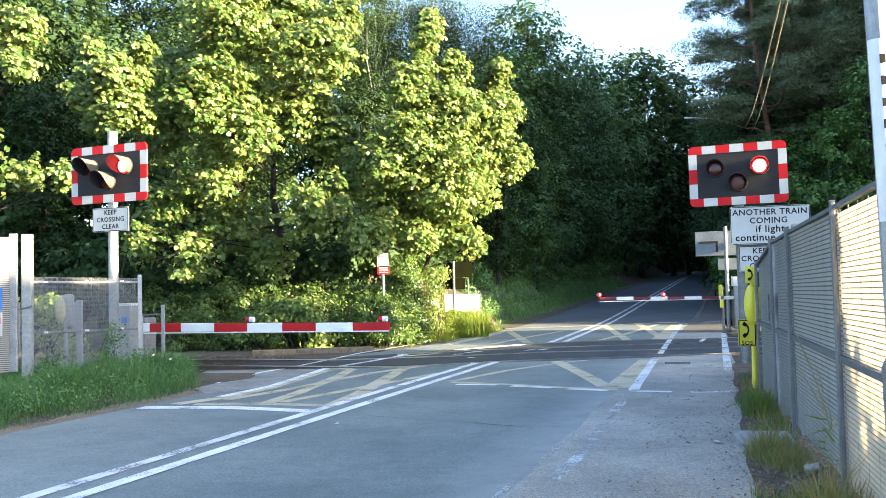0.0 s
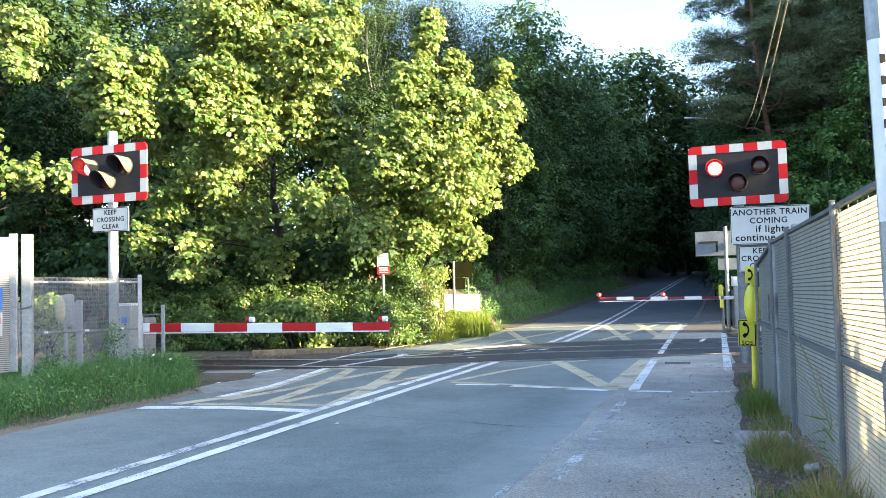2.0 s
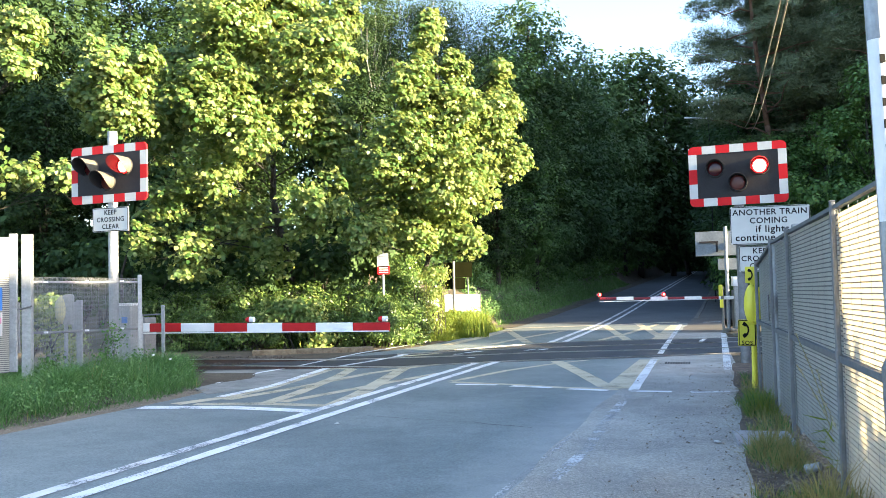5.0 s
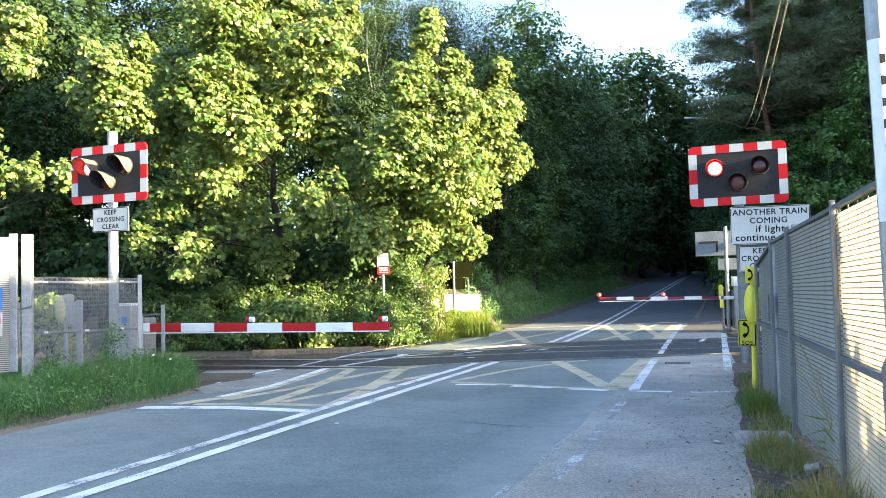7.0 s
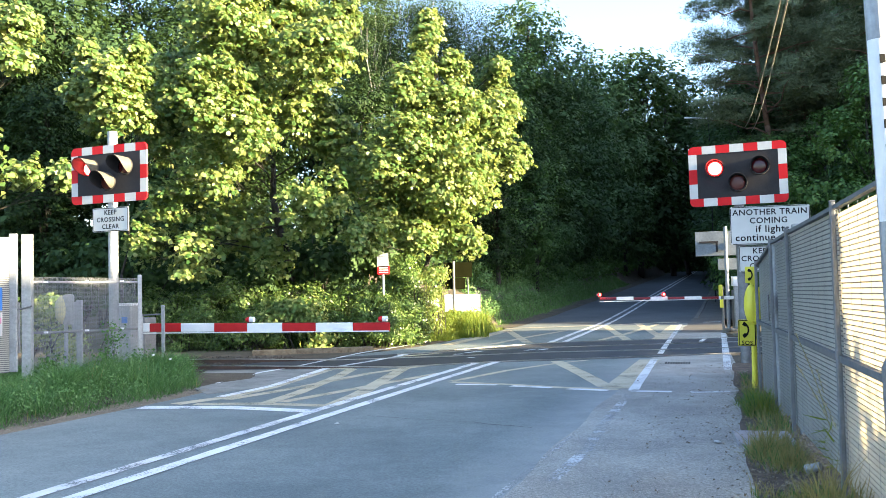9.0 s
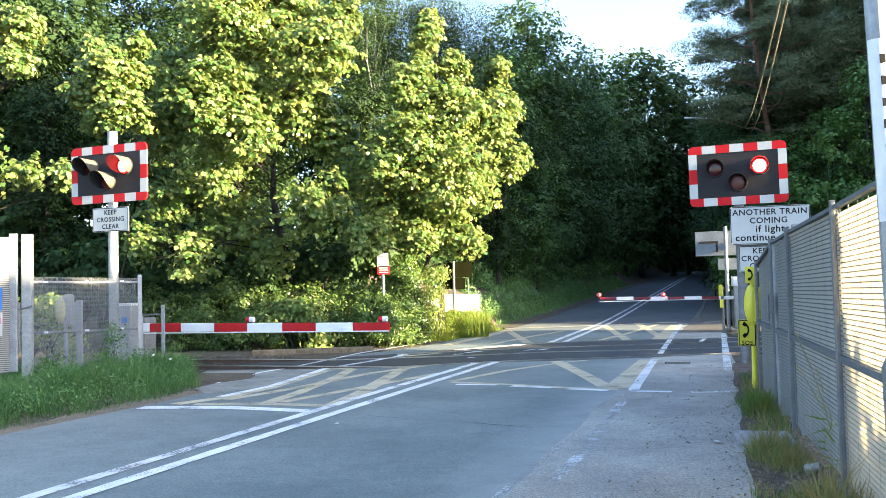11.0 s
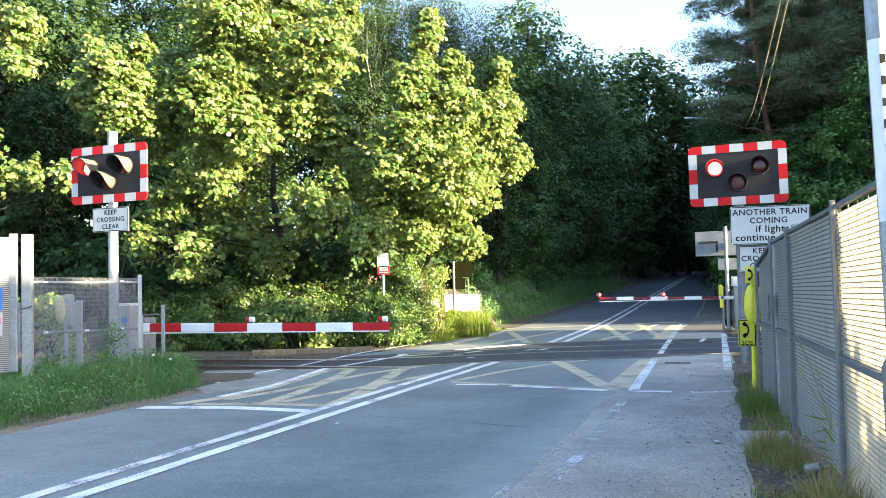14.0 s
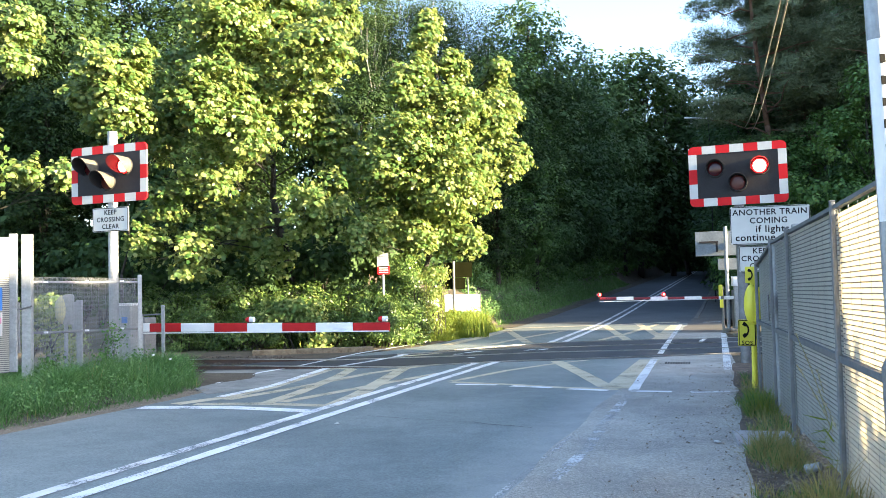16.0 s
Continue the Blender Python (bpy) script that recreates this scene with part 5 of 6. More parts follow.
    for u, v, h in ((24, 6.4, 6.0), (28, 6.2, 6.6), (32, 5.6, 7.6), (26, -7.2, 10.0), (29, -6.8, 12.0), (33, -6.6, 13.0)):
        q = W(u, v)
        plant(hazel if v < 0 else mid, q.x, q.y, h, 14.0, u * 40)
    for x, y, h in ((17.2, 34.6, 10.2), (18.4, 35.2, 8.5), (15.3, 42.5, 8.6), (15.9, 40.5, 8.2), (17.6, 39.5, 8.8), (4.85, 45.6, 7.2)):
        plant(hazel, x, y, h, 14.0, x * 50)
    # thick wood far out on the left, and added shade trees on the right that block the low sun
    for k in range(11):
        plant(oak[k % 3], -9.0 - 2.6 * k, 29.5 + 1.5 * (k % 3), 8.0 + 1.2 * (k % 4), 14.0, rng.random() * 360)
        plant(shade, 26 + 3 * (k % 3), 28.0 + 3.6 * k, 20.5 + 1.5 * (k % 2), 14.0, rng.random() * 360)
        plant(shade, 42 + 3 * (k % 2), 45 + 7.0 * k, 27, 14.0, rng.random() * 360)
        plant(shade, 49 + 3 * (k % 2), 49 + 7.0 * k, 27, 14.0, rng.random() * 360)
        plant(shade, 25 + 3 * (k % 2), 28.5 + 3.6 * k, 14, 14.0, rng.random() * 360)
    # unseen trees added beyond the fence and behind the camera to shade the road, their heights set by steps
    steps = [(-6.0, 7.6), (-2.4, 5.0), (0.6, 2.5), (1.6, 3.6), (4.3, 4.6), (8.2, 5.2), (14.0, 4.6), (15.5, 6.4), (17.2, 7.2), (18.4, 4.2), (99, 2.6)]
    for k in range(28):
        y = -22 + 1.6 * k
        h = next(b for a, b in steps if y < a)
        plant(high if 15.5 < y < 17.2 else shade, 13 + 1.1 * (k % 2), y, h + 0.5 * (k % 2), 14.0, rng.random() * 360)
        if y < -5 or 2.0 < y < 13:
            plant(shade, 15.5, y + 0.3, 6.8 if y < 0 else 5.0, 14.0, rng.random() * 360)
    for o in oak + pine + [birch, shade, fine, hazel, high, mid]:
        for q in [*o.children_recursive, o]:
            bpy.data.objects.remove(q)


def build_bush(name, label, lumps, n, leaf, material, seed, shape=DIAMOND, category="bush", up=0.3, stem=0.03):
    rng = np.random.default_rng(seed)
    t = thing(name, label, category)
    x0, y0, z0 = lumps[0][0], lumps[0][1], 0.0
    t.matrix_world = pose(x0, y0, ground_z(x0, y0))
    bm = bmesh.new()
    ps, ns = [], []
    tot = sum(q[3] ** 2 for q in lumps)
    for x, y, z, r in lumps:
        c = (x - x0, y - y0, z - ground_z(x0, y0))
        k = int(n * r * r / tot)
        p, nr = lobe_points(rng, c, r, k, max(14, int(40 * r)), 0.9, 0.16, up)
        ps.append(p)
        ns.append(nr)
        for q in range(4):
            limb(bm, (c[0] + rng.normal() * 0.15, c[1], -0.2), (c[0] + rng.normal() * r * 0.5, c[1] + rng.normal() * r * 0.4, c[2] + r * 0.4), stem, stem * 0.27, rng, 3, 5)
    tagged(part("stem_mass", bm, BARK, t, "", smooth=True), kind="stuff")
    me = leaf_mesh("foliage", np.concatenate(ps), np.concatenate(ns), leaf * rng.uniform(0.6, 1.3, sum(len(q) for q in ps)), shape, rng, material)
    f = new("foliage", me)
    f.parent = t
    return t


def build_grass(name, label, area, n, low, high, material, seed, lean=0.35, width=0.006):
    """Blades over an area given by a function that tells if a spot belongs to it and how tall it grows."""
    rng = random.Random(seed)
    (x0, x1, y0, y1), inside = area
    verts, faces = [], []
    made = tries = 0
    while made < n and tries < n * 40:
        tries += 1
        x, y = rng.uniform(x0, x1), rng.uniform(y0, y1)
        f = inside(x, y)
        if f <= 0 or rng.random() > f + 0.25:
            continue
        made += 1
        h = rng.uniform(low, high) * (0.35 + 0.65 * f) * (0.65 + 0.8 * max(0.0, 0.5 + noise.noise((x * 1.6, y * 1.6, seed))))
        z = ground_z(x, y) - 0.02
        a = rng.random() * 6.28
        dx, dy = math.cos(a) * lean * h * rng.random(), math.sin(a) * lean * h * rng.random()
        b = rng.random() * 6.28
        wx, wy = math.cos(b) * width, math.sin(b) * width
        o = len(verts)
        verts += [(x - wx, y - wy, z), (x + wx, y + wy, z), (x + dx * 0.35 + wx * 0.8, y + dy * 0.35 + wy * 0.8, z + h * 0.6), (x + dx * 0.35 - wx * 0.8, y + dy * 0.35 - wy * 0.8, z + h * 0.6), (x + dx, y + dy, z + h)]
        faces += [(o, o + 1, o + 2, o + 3), (o + 3, o + 2, o + 4)]
    tagged(mesh_ob(name, verts, faces, material), label, "grass", kind="stuff")


def build_stalks():
    """Tall bleached grass stems with long feathery heads that lean against the fence."""
    rng = np.random.default_rng(60)
    for k, (x, y, h, lean) in enumerate(((2.9, 6.55, 1.1, -0.2), (2.86, 6.35, 0.86, -0.24), (2.93, 6.6, 0.8, -0.06), (2.9, 6.3, 0.6, -0.12), (2.95, 6.7, 0.66, 0.02), (2.84, 6.1, 0.5, -0.1))):
        t = thing("grass_stalk", "tall bleached grass stalk with a long feathery seed head", "grass", pose(x, y, 0), group="grass stalks")
        curve = [Vector((lean * f ** 1.6, 0.22 * f, h * (f - 0.06 * f ** 3))) for f in [q / 12 for q in range(13)]]
        bm = bmesh.new()
        for p, q in zip(curve, curve[1:]):
            rod(bm, p, q, 0.003, 0.0025, 5)
        part("stem", bm, DRYGRASS, t)
        n = 34 if k < 3 else 16
        f = 0.5 + 0.5 * np.sort(rng.random(n)) ** 0.8
        p = np.array([tuple(curve[min(11, int(a * 12))].lerp(curve[min(12, int(a * 12) + 1)], a * 12 % 1)) for a in f]) + rng.normal(size=(n, 3)) * 0.004
        up = np.tile(np.array([[lean * 1.5, 0.2, 1.0]]), (n, 1))
        hd = new("seed_head", leaf_mesh("seed_head", p, rng.normal(size=(n, 3)), rng.uniform(0.018, 0.036, n), OVAL_SHAPE, rng, SEEDS, 0.0, up))
        hd.parent = t
        tagged(hd, "pale feathery seed head")
        m = 10
        p = np.array([tuple(curve[1 + q % 6]) for q in range(m)]) + rng.normal(size=(m, 3)) * 0.02
        lv = new("leaves", leaf_mesh("leaves", p, rng.normal(size=(m, 3)), rng.uniform(0.15, 0.3, m), BLADE, rng, SUNGRASS, -0.3))
        lv.parent = t


def build_plants():
    build_swaying_tree("maple_tree", (-4.1, 26.4, 0.0),
                       [(-7.30, 7.43, 0.93), (-6.43, 7.89, 0.63), (-6.44, 6.94, 1.08), (-7.62, 6.03, 1.08), (-4.62, 8.64, 1.55), (-3.37, 7.97, 1.08), (-2.73, 8.91, 0.70), (-5.43, 6.92, 1.05), (-3.72, 6.40, 0.9),
                        (-6.23, 4.89, 1.2), (-7.49, 3.83, 1.16), (-5.64, 3.31, 1.32), (-3.45, 3.57, 1.24), (-6.89, 2.49, 1.00), (-4.71, 2.44, 0.8), (-2.50, 4.64, 0.93), (-5.87, 8.98, 1.24), (-2.95, 5.75, 0.75), (-8.28, 2.76, 0.77), (-4.1, 9.6, 1.0), (-5.0, 9.7, 0.9), (-5.2, 5.0, 0.6), (-5.3, 5.7, 0.7)],
                       24.2, 0.126, 3250, MAPLE, BARK, "large sunlit maple with yellow-green leaves by the railway", 1)
    build_swaying_tree("maple_tree", (-1.5, 26.6, 0.0),
                       [(-0.22, 9.15, 0.38), (-0.3, 8.7, 0.4), (-0.37, 8.32, 0.47), (-0.45, 7.8, 0.5), (-0.68, 7.11, 0.77), (0.50, 7.58, 0.50), (1.75, 7.7, 0.4), (1.6, 7.3, 0.5), (2.0, 6.6, 0.4), (0.42, 7.95, 0.36), (0.35, 6.28, 1.09), (1.47, 6.25, 0.80), (2.32, 5.05, 0.45), (-0.96, 5.34, 1.09), (0.14, 4.67, 1.27), (1.10, 4.16, 0.71), (-1.32, 3.74, 1.12), (-0.04, 3.23, 1.12),
                        (0.74, 2.73, 0.64), (-1.77, 4.88, 0.71), (-0.7, 2.85, 0.75), (1.76, 4.95, 0.71), (-2.13, 2.96, 0.71)],
                       24.9, 0.118, 4600, MAPLE, BARK, "young sunlit maple with upright shoots beside the road", 2, 0.25, 0.1, 36, 1.0, 0.55)
    build_swaying_tree("maple_tree", (-11.0, 18.6, 0.0),
                       [(-8.49, 6.90, 0.6), (-8.45, 6.1, 0.45), (-8.28, 3.87, 0.45), (-7.50, 3.85, 0.4), (-9.38, 4.01, 0.9), (-12.0, 6.0, 0.8), (-12.4, 4.6, 0.8), (-12.2, 7.2, 0.8), (-13.0, 5.2, 0.8)],
                       17.4, 0.11, 2900, MAPLE, BARK, "leafy maple behind the gate", 3, 0.3, 0.05)
    build_swaying_tree("maple_tree", (-8.8, 23.4, 0.0),
                       [(-9.0, 7.95, 0.34), (-8.97, 7.5, 0.42), (-7.75, 7.75, 0.4), (-8.45, 7.2, 0.62), (-7.9, 7.0, 0.55), (-9.15, 6.65, 0.55), (-9.55, 6.85, 0.32), (-8.3, 6.35, 0.72), (-7.7, 5.95, 0.5), (-8.9, 5.9, 0.45)],
                       22.6, 0.125, 4500, MAPLE, BARK, "young maple with an upright sunlit crown behind the signal", 5, 0.45, 0.04, 40, 2.6)
    build_woods()
    hedge = [(-7.0 + 0.55 * k, 23.3 + 0.25 * math.sin(k * 1.3), 0.45 + 0.15 * math.sin(k * 2.1), 0.62) for k in range(12)]
    build_bush("ivy_hedge", "dense dark ivy hedge beyond the railway", hedge, 38000, 0.064, IVY, 41)
    build_bush("ivy_hedge", "brighter leafy shrub in the hedge", [(-4.3, 22.9, 0.9, 0.55), (-3.7, 22.9, 0.95, 0.5), (-3.3, 22.8, 0.45, 0.5)], 5000, 0.13, MAPLE, 42)
    build_bush("ivy_bush", "tall ivy covered bush at the road corner", [(-1.7, 24.2, 0.5, 0.7), (-1.35, 24.3, 0.7, 0.65), (-1.2, 24.4, 1.5, 0.5), (-1.1, 24.3, 2.0, 0.42), (-1.1, 24.2, 0.8, 0.5), (-1.05, 24.3, 1.4, 0.4), (-1.1, 23.9, 1.0, 0.45), (-1.05, 23.9, 1.7, 0.38), (-2.2, 24.0, 0.6, 0.6), (-1.6, 22.75, 0.45, 0.5), (-1.6, 22.8, 1.0, 0.38), (-2.05, 22.85, 0.85, 0.4), (-1.3, 24.4, 1.2, 0.6)], 44000, 0.064, IVY, 43)
    build_bush("corner_shrub", "sunlit pale green shrub between the ivy and the boards", [(-0.38, 25.4, 1.85, 0.34), (-0.33, 25.6, 1.4, 0.3), (-0.45, 25.5, 1.0, 0.28), (-0.5, 25.4, 0.5, 0.3), (-0.15, 25.8, 1.9, 0.26)], 2600, 0.085, MAPLE, 72, stem=0.012)
    build_bush("undergrowth", "dark tangled undergrowth under the trees", [(-19 + 1.1 * k, 26.3 + 0.6 * math.sin(k * 2.0), 1.6 + 0.5 * math.sin(k), 1.3) for k in range(15)], 20000, 0.2, OAK, 44)
    build_bush("bank_shrubs", "green shrubs on the shaded bank beside the road", [(-0.2 + 0.95 * k, 35.4 + 2.9 * k, 1.9 + 0.05 * k + rise(35 + 2.9 * k), 1.3) for k in range(26)], 36000, 0.15, HAZEL, 45)
    # paler leaf than other shrubs, in place of light on the bank
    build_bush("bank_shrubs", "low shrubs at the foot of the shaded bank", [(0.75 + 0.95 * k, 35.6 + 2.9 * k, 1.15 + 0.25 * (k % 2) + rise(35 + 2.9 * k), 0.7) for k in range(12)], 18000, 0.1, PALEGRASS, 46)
    build_bush("fence_bushes", "dark bushes behind the roadside fence", [(13.5, 39, 2.0, 1.7), (14.5, 35, 2.6, 1.7), (16.5, 34.5, 3.0, 1.9), (15, 36, 4.0, 2.0), (18.5, 34, 2.5, 2.0)], 17000, 0.18, HAZEL, 47)
    build_bush("fence_bush", "small dark bush beside the far barrier", [(9.5, 22.5, 0.9, 0.8), (10.1, 23.0, 0.8, 0.7), (12.0, 34.2, 1.0, 0.9), (12.8, 36.0, 1.6, 1.2)], 7000, 0.13, OAK, 66)
    build_bush("bank_shrubs", "dark shrubs along the far footway", [tuple(W(26 + 4.0 * k, 6.6 + 0.5 * math.sin(k * 2.2), 1.3)) + (1.7,) for k in range(24)], 17000, 0.32, OAK, 49)
    build_bush("bank_shrubs", "dark low growth under the roadside trees", [tuple(W(38 + 3.6 * k, -5.7 + 0.2 * math.sin(k * 1.7), 1.3)) + (1.1,) for k in range(19)], 15000, 0.18, HAZEL, 67)
    build_bush("far_thicket", "dark thicket closing the far end of the road", [tuple(W(107 + 2.5 * (k % 3), -12 + 2.0 * k, 1.0 + 2.8 * (k % 3))) + (3.2,) for k in range(14)] + [tuple(W(114, -14 + 2.4 * k, 1.2)) + (3.0,) for k in range(12)], 46000, 0.6, OAK, 50)
    build_bush("undergrowth", "tall dark thicket behind the hedge", [(-24 + 1.9 * k, 29.0 + 0.7 * math.sin(k * 2.3), 2.8 + 0.7 * math.sin(k * 1.7), 2.0) for k in range(13)], 34000, 0.3, OAK, 57)
    build_bush("ivy_hedge", "shaded ivy thicket under the maple", [(-8.2 + 0.8 * k, 24.4 + 0.2 * math.sin(k * 1.9), 1.0 + 0.25 * math.sin(k * 2.7), 0.75) for k in range(9)], 22000, 0.085, IVY, 58)
    # bright maple leaf replaces the sunlight that misses this shrub
    build_bush("elder_shrub", "leafy shrub behind the mesh fence, paled to look sunlit", [(-8.9, 18.6, 0.7, 0.5), (-8.4, 18.7, 1.2, 0.45), (-8.0, 18.6, 0.5, 0.5), (-9.5, 18.5, 1.1, 0.6)], 3000, 0.1, MAPLE, 65)
    build_bush("nettles", "leafy green weeds growing against the mesh fence", [(-5.7, 14.75, 0.45, 0.16), (-5.6, 14.85, 0.75, 0.13), (-6.3, 14.1, 0.35, 0.2), (-5.2, 15.0, 0.35, 0.2), (-5.62, 14.8, 0.95, 0.09)], 900, 0.05, GRASS, 59, stem=0.005)
    # thicket added to keep sun off the far road
    build_bush("far_thicket", "dense thicket added behind the wood to stop the low sun", [tuple(W(34 + 5.0 * k, 14 + 1.5 * (k % 2), 3.0)) + (4.0,) for k in range(17)], 16000, 0.6, OAK, 63)
    # unseen hedge added to stop sun under the field trees
    build_bush("field_hedge", "thick unseen hedge added beyond the fence to block low sun", [(12 + 0.3 * (k % 2), -15 + 1.15 * k, 1.25, 1.4) for k in range(26)] + [(12.4, -2.2 + 0.85 * k, (1.75 if 1 < k < 5 else 2.25) + 0.15 * (k % 2), 0.8) for k in range(6)], 19000, 0.36, OAK, 61)
    brambles = [W(16.6 + 1.05 * k, -4.75 - 0.22 * math.sin(k * 1.9)) for k in range(26)] + [W(13.9 + 0.6 * k, -4.25 - 0.15 * (k % 2)) for k in range(6)]
    # brambles and bank grass also paled, to lift the bank out of shade
    build_bush("brambles", "low green brambles over the shaded bank", [(q.x, q.y, ground_z(q.x, q.y) + 0.16 + 0.1 * (k % 3), 0.55 - 0.12 * (k % 2)) for k, q in enumerate(brambles)], 21000, 0.075, PALEGRASS, 79, stem=0.008, category="weeds")
    far_bank = lambda x, y: (lambda u, v: max(0.0, min(1.0, (-2.95 - v) / 0.4 + 0.2)) if 18.5 < u < 62 and -6 < v < -3.0 else 0)((x * ROADS + (y - 14.7) * ROADC), (x * ROADC - (y - 14.7) * ROADS))
    build_grass("bank_grass", "grass paled to brighten the shaded bank beside the climbing road", ((2.0, 22.0, 31.5, 85.0), far_bank), 26000, 0.08, 0.26, PALEGRASS, 62, 0.7, 0.014)
    # unseen hedge added to shade gate and posts up to one height
    build_bush("field_hedge", "tall unseen hedge added beyond the fence to set the shade line", [(14.2, 2.3 + 0.9 * k, z, 0.95) for k in range(10) for z in (1.2, 2.6, 4.0, 4.85 + 0.1 * math.sin(k * 2.1))], 24000, 0.4, OAK, 64)
    # unseen bushes added to shade the crossing and far boom
    build_bush("lineside_bushes", "low unseen bushes added beside the railway to shade the crossing", [(13 + 0.4 * (k % 2), 15.5 + 0.9 * k, 1.1 if k < 3 else 1.6 + 0.1 * (k % 2), 1.2) for k in range(10)], 14000, 0.2, OAK, 48)
    left = lambda x, y: (lambda u, v: max(0.0, min(1.0, (-3.2 - v + 0.3 * noise.noise((x * 1.3, y * 1.3, 2.0))) / 0.8)) * (0.5 + 0.9 * max(0.0, 0.35 + noise.noise((x * 2.3, y * 2.3, 7.0)))) * max(0.35, min(1.0, (x + 6.3) / 0.8)) if -12 < u < 2.0 and v < -3.12 - max(0.0, 0.83 * (u + 2.4)) and v > -9 else 0)((x * ROADS + (y - 14.7) * ROADC), (x * ROADC - (y - 14.7) * ROADS))
    build_grass("verge_grass", "lush green grass verge in front of the mesh fence", ((-9.0, -3.2, 8.0, 17.5), left), 40000, 0.09, 0.4, GRASS, 51, 1.7, 0.0048)
    build_grass("verge_grass", "pale seeding grass among the green verge", ((-9.0, -3.2, 8.0, 17.5), left), 7000, 0.14, 0.42, PALEGRASS, 50, 1.5, 0.0036)
    build_grass("verge_stems", "thin dry seed stems among the verge grass", ((-9.0, -3.2, 8.0, 17.5), left), 500, 0.2, 0.42, DRYGRASS, 55, 0.5, 0.003)
    herbs = []
    spread = random.Random(77)
    while len(herbs) < 46:
        u, v = spread.uniform(-7.5, 0.4), spread.uniform(-5.0, -3.3)
        if v < -3.3 - max(0.0, 0.83 * (u + 2.4)):
            q = W(u, v)
            herbs.append((q.x, q.y, ground_z(q.x, q.y) + spread.uniform(0.08, 0.24), spread.uniform(0.07, 0.16)))
    build_bush("verge_herbs", "low broad-leaved herbs through the verge grass", herbs, 5200, 0.034, PALEGRASS, 78, OVAL_SHAPE, "weeds", 0.6, 0.003)
    for k, (x, y) in enumerate(((-5.4, 13.2), (-6.1, 13.0), (-5.0, 14.6), (-6.9, 12.4))):
        build_bush("broad_leaf_weed", "broad-leaved green weed in the verge grass", [(x, y, ground_z(x, y) + 0.08, 0.17)], 90, 0.06, GRASS, 70 + k, OVAL_SHAPE, "weed", 0.8)
    corner = lambda x, y: (lambda v: max(0.0, min(1.0, (-2.85 - v) / 0.35)) if -6 < v < -2.85 and y > 24.9 else 0)(x * ROADC - (y - 14.7) * ROADS)
    build_grass("corner_grass", "sunlit grass at the road corner beyond the railway", ((-1.6, 3.0, 24.0, 32.5), corner), 11000, 0.08, 0.32, SUNGRASS, 52, 1.6, 0.007)
    build_bush("corner_weeds", "leafy sunlit weeds in front of the white boards", [(0.0, 26.5, 0.35, 0.36), (0.55, 26.9, 0.4, 0.34), (-0.45, 26.0, 0.35, 0.36), (1.0, 27.1, 0.35, 0.3), (0.25, 26.8, 0.6, 0.28), (-0.3, 26.6, 0.6, 0.26)] + [(-0.75 + 0.215 * k, 26.15 + 0.27 * k, 0.28 + 0.16 * math.sin(k * 2.4), 0.27 + 0.06 * math.sin(k * 1.7)) for k in range(11)] + [(0.1 + 0.2 * k, 27.2, 0.62 + 0.12 * math.sin(k * 2.0), 0.15) for k in range(6)], 9500, 0.06, SUNGRASS, 73, stem=0.006, category="weeds")
    boards = lambda x, y: 0.8 if y > 26.2 + 0.3 * math.sin(x * 5) else 0.2
    build_grass("corner_weeds", "tall sunlit weeds in front of the white boards", ((-0.7, 1.3, 25.6, 27.4), boards), 1500, 0.45, 0.85, SUNGRASS, 56, 0.7, 0.011)
    right = lambda x, y: (lambda v, fx: max(0.0, 1.6 * noise.noise((x * 1.9, y * 1.3, 4.0)) + (0.35 if y > 9.5 else 0.05)) if 4.68 < v and x < fx - 0.04 and (x - 2.84) ** 2 + (y - 8.0) ** 2 > 0.2 else 0.0)(x * ROADC - (y - 14.7) * ROADS, 2.66 + (y - 5.87) * 0.26)
    build_grass("weeds", "weedy grass along the foot of the fence", ((1.6, 4.6, 3.0, 13.5), right), 4200, 0.06, 0.27, GRASS, 53, 0.9, 0.0045)
    build_grass("dry_weeds", "dry straw stems along the foot of the fence", ((1.6, 4.6, 3.0, 12.5), right), 3000, 0.1, 0.36, DRYGRASS, 54, 0.9, 0.003)
    tuft = lambda cx, cy, r: (lambda x, y: max(0.0, 1.0 - math.hypot(x - cx, (y - cy) * 0.7) / r))
    for k, (cx, cy, r) in enumerate(((2.68, 7.25, 0.27), (2.6, 6.8, 0.24), (3.6, 10.3, 0.26), (3.42, 9.5, 0.22))):
        build_grass("dry_tuft", "tangled tuft of half dry grass at the fence", ((cx - r, cx + r, cy - r * 1.4, cy + r * 1.4), tuft(cx, cy, r)), 300, 0.1, 0.36, DRYGRASS if k < 2 else SUNGRASS, 90 + k, 1.1, 0.0035)
        build_grass("grass_tuft", "green grass tuft at the foot of the fence", ((cx - r, cx + r, cy - r * 1.4, cy + r * 1.4), tuft(cx, cy, r)), 150, 0.08, 0.26, GRASS, 95 + k, 1.1, 0.0045)
    build_stalks()


build_plants()


# ---- small things on the ground ----


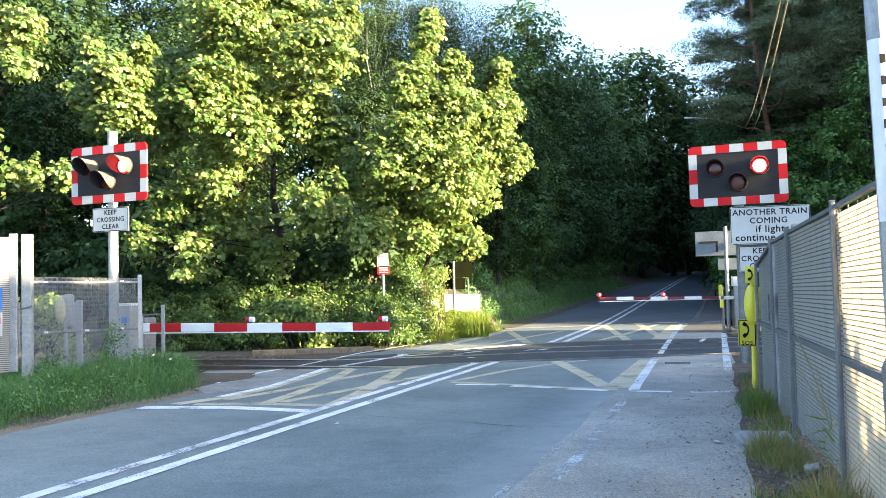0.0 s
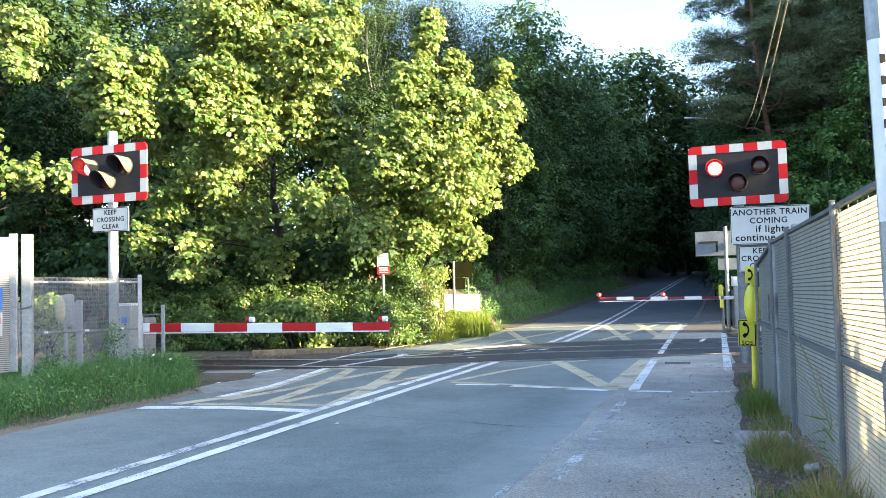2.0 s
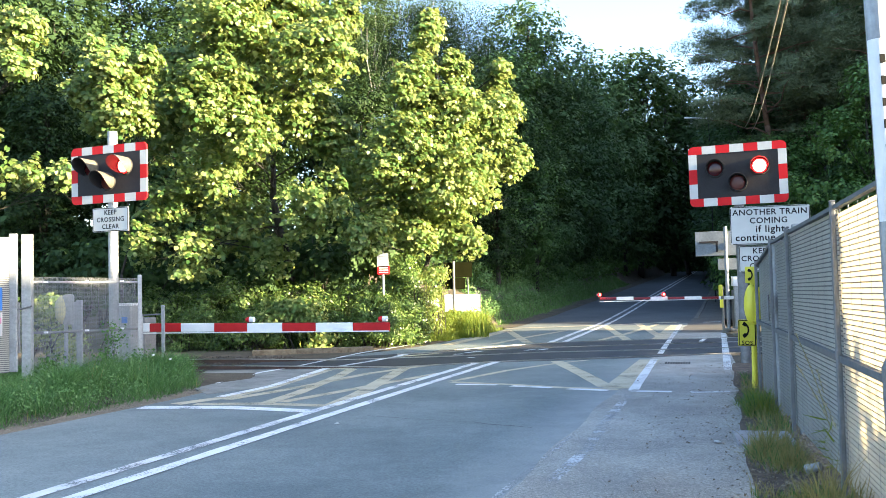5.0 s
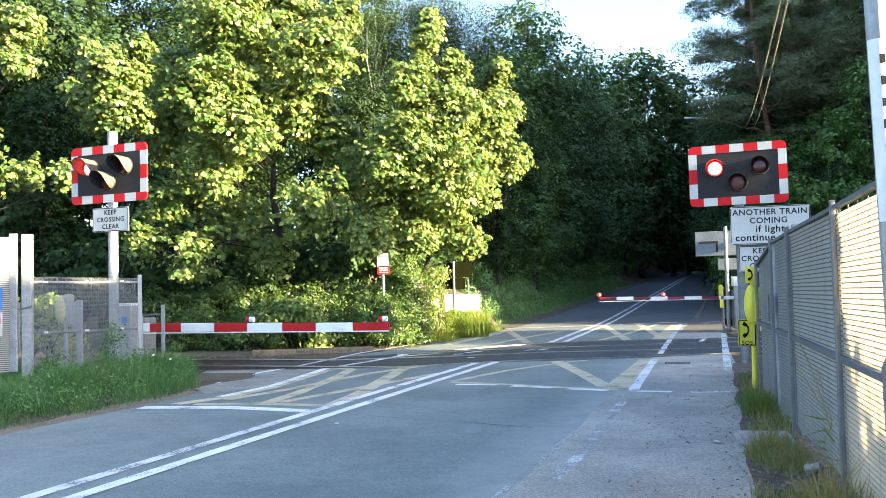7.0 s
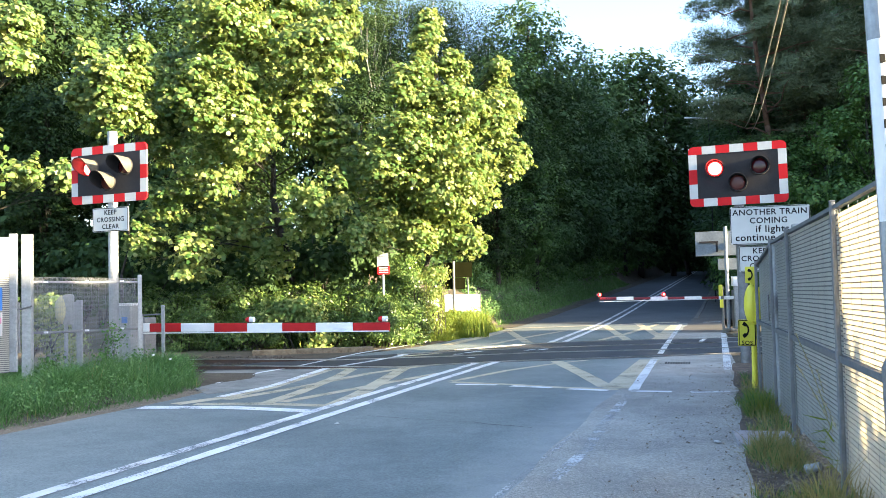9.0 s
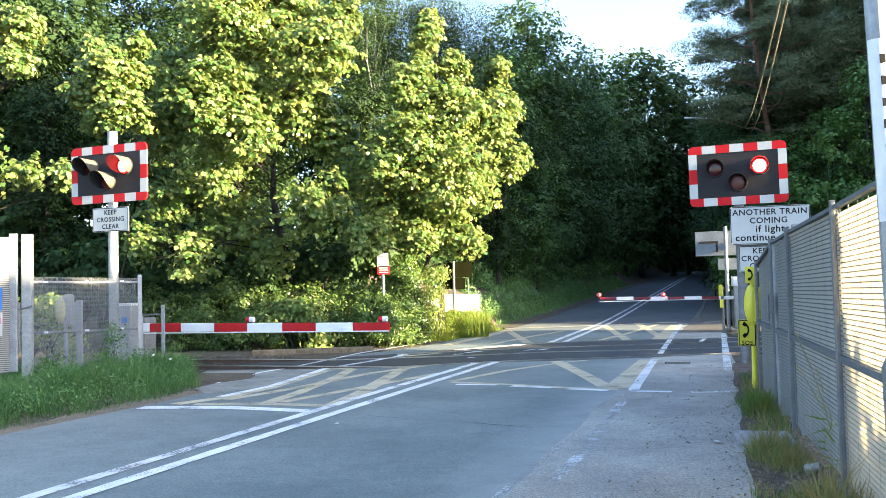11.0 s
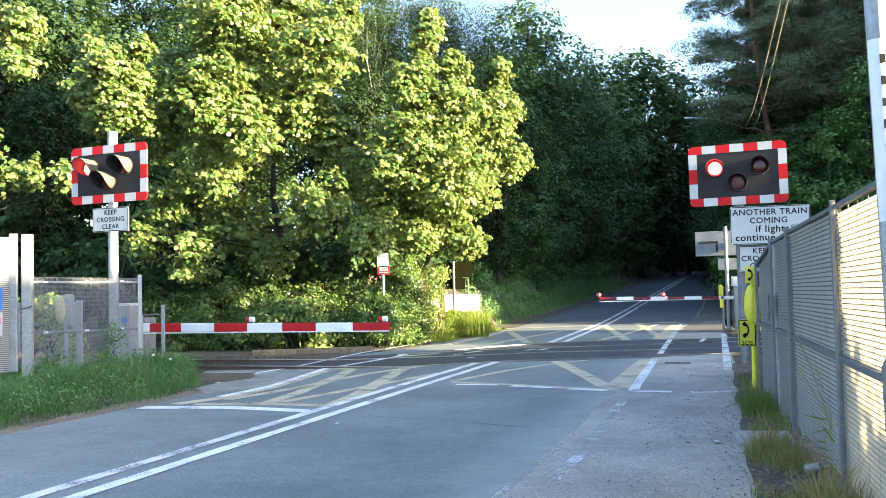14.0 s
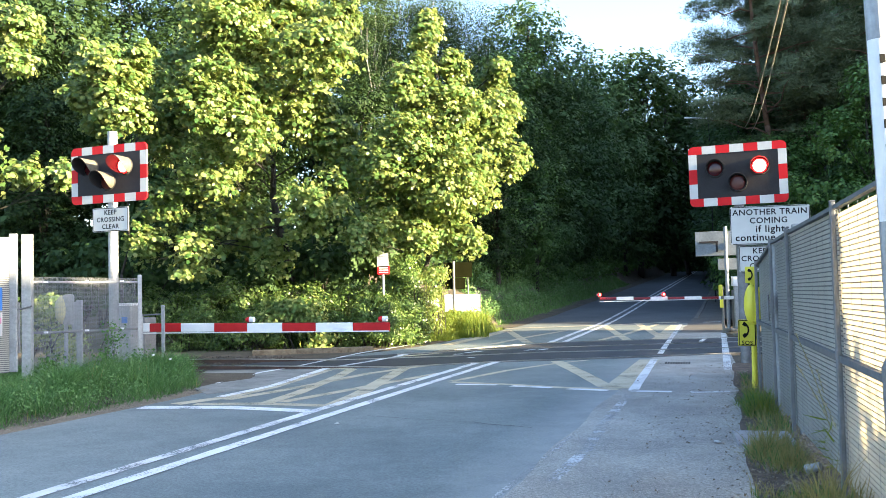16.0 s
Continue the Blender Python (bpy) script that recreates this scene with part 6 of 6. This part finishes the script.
def build_small():
    for x, y in ((-4.35, 13.9), (-4.75, 14.3)):
        d = thing("daisy", "small white flower in the verge grass", "flower", pose(x, y, ground_z(x, y)), group="verge flowers")
        rodded("stem", (0, 0, -0.02), (0, 0, 0.36), 0.003, GRASS, d, seg=5)
        bm = bmesh.new()
        rod(bm, (0, 0, 0.36), (0, -0.006, 0.372), 0.024, 0.012, 9)
        part("petals", bm, SIGNW, d, "white petals")
    c = thing("inspection_cover", "flat grey steel cover in the verge", "cover", pose(2.88, 8.05, 0, 0, 0, -14))
    boxed("plate", (0, 0, 0.01), (0.5, 0.72, 0.04), GALV, c, "", 0.006)
    g = thing("drain_grate", "small iron drain grate in the footpath", "drain", pose(4.17, 15.85, 0.01, 0, 0, -16))
    for k in range(10):
        boxed("slot", (-0.2 + 0.045 * k, 0, 0.006), (0.022, 0.2, 0.012), LETTER, g)
    for x, y, s in ((2.42, 7.95, 0.03), (-1.2, 9.6, 0.025)):
        p = thing("litter", "crumpled scrap of white paper on the footpath", "litter", pose(x, y, 0.012, 0, 0, 20), group="litter")
        bm = bmesh.new()
        bmesh.ops.create_icosphere(bm, subdivisions=2, radius=s)
        for v in bm.verts:
            v.co += Vector((noise.noise(v.co * 30), noise.noise(v.co * 31 + Vector((5, 0, 0))), 0)) * s * 0.5
            v.co.z = v.co.z * 0.3 + s * 0.25
        part("paper", bm, SIGNW, p)
    rng = np.random.default_rng(78)
    n = 11000
    uu, vv = rng.uniform(-12, 1, n), 4.47 + 1.05 * rng.random(n) ** 0.5
    pos = np.array([tuple(W(a, b, 0.012 + 0.02 * rng.random())) for a, b in zip(uu, vv)])
    nr = rng.normal(size=(n, 3)) * 0.35 + np.array([0, 0, 1.0])
    me = leaf_mesh("leaf_litter", pos, nr, rng.uniform(0.012, 0.036, n), OVAL_SHAPE, rng, PALELITTER)
    tagged(new("leaf_litter", me), "dry brown fallen leaves along the fence", "leaf litter", kind="stuff")
    n = 12000
    uu = rng.uniform(-13, -2.4, n)
    vv = -2.9 - 0.06 * np.sin(uu * 2.1) - 0.75 * rng.random(n) ** 1.3
    pos = np.array([tuple(W(a, b, 0.006 + 0.012 * rng.random() + max(0.0, -3.3 - b) * 0.2)) for a, b in zip(uu, vv)])
    nr = rng.normal(size=(n, 3)) * 0.3 + np.array([0, 0, 1.0])
    me = leaf_mesh("verge_litter", pos, nr, rng.uniform(0.008, 0.024, n), OVAL_SHAPE, rng, PALELITTER)
    tagged(new("verge_litter", me), "pale dry grit and dead grass along the road edge", "leaf litter", kind="stuff")
    can = thing("litter", "crushed drinks can lying in the weeds", "litter", pose(2.72, 6.6, 0.05, 70, 20, 40), group="litter")
    bm = bmesh.new()
    rod(bm, (0, 0, -0.055), (0, 0, 0.055), 0.034, 0.03, 14)
    part("can", bm, GALV, can)
    rng = random.Random(77)
    verts, faces = [], []
    for k in range(2400):
        u, v = rng.uniform(-12, 3), 3.0 + 2.0 * rng.random() ** 0.35
        s = 0.0015 + 0.009 * rng.random() ** 3
        c = W(u, v, 0.008)
        q = Euler((rng.random(), rng.random(), rng.random() * 6)).to_matrix()
        o = len(verts)
        for d in ((1.6, 0, 0), (-1.6, 0, 0), (0, 1, 0), (0, -1, 0), (0, 0, .6)):
            verts.append(c + q @ (Vector(d) * s))
        for f in ((0, 2, 4), (2, 1, 4), (1, 3, 4), (3, 0, 4)):
            faces.append(tuple(o + i for i in f))
    tagged(mesh_ob("grit", verts, faces, LITTER), "scattered grit and leaf litter on the footpath", "grit", kind="stuff")


build_small()

# ---- what moves: the flashing lamps and the boughs in the wind ----
PERIOD, FIRST = 0.72, 0.25


def motions():
    # each lamp unit comes forward into its lens while lit and goes back into its dark case
    for bulb, out, back, first_off in LAMPS:
        rows, t = [], FIRST
        on = not first_off
        rows.append((0.0, on))
        while t < 16.0:
            f = round(t * FPS) / FPS
            rows += [(f - 1 / FPS, on), (f, on), (f + 1 / FPS, not on), (f + 2 / FPS, not on)]
            on = not on
            t += PERIOD / 2
        rows.append((16.0, on))
        walk(bulb, [(tt, Matrix.Translation(out if s else back)) for tt, s in rows if tt <= 16.0])
    gust = [(0, 0.25), (1.5, 0.5), (2.5, 0.95), (3.5, 0.55), (4.5, 0.5), (6.0, 0.2), (7.0, -0.2), (7.5, -0.45), (8.0, -0.3), (9.0, -0.85), (10.0, -0.5), (11.5, -0.2), (12.5, -0.35), (13.5, 0.1), (14.0, 0.25), (15.0, -0.25), (16.0, -0.6)]
    for ob, root, x, z, r, reach, ph, sp, sway in SWAY:
        amp = 0.8 * min(1.0, max(0.1, (z - 1.5) / 6.0)) * (1.3 if r < 0.5 else 1.0) * (2.6 if x < -7.2 and z > 6 else 1.0) * sway
        rows = []
        for k in range(33):
            t = k * 0.5
            g = np.interp(t - 0.15 * sp, [q[0] for q in gust], [q[1] for q in gust])
            a = amp * (float(g) * 1.0 + 0.35 * math.sin(t * 2.6 * sp + ph))
            b = amp * 0.4 * math.sin(t * 1.9 * sp + ph * 1.7)
            rows.append((t, Matrix.Translation(root) @ pose(0, 0, 0, b, a, b * 0.5)))
        walk(ob, rows)


motions()
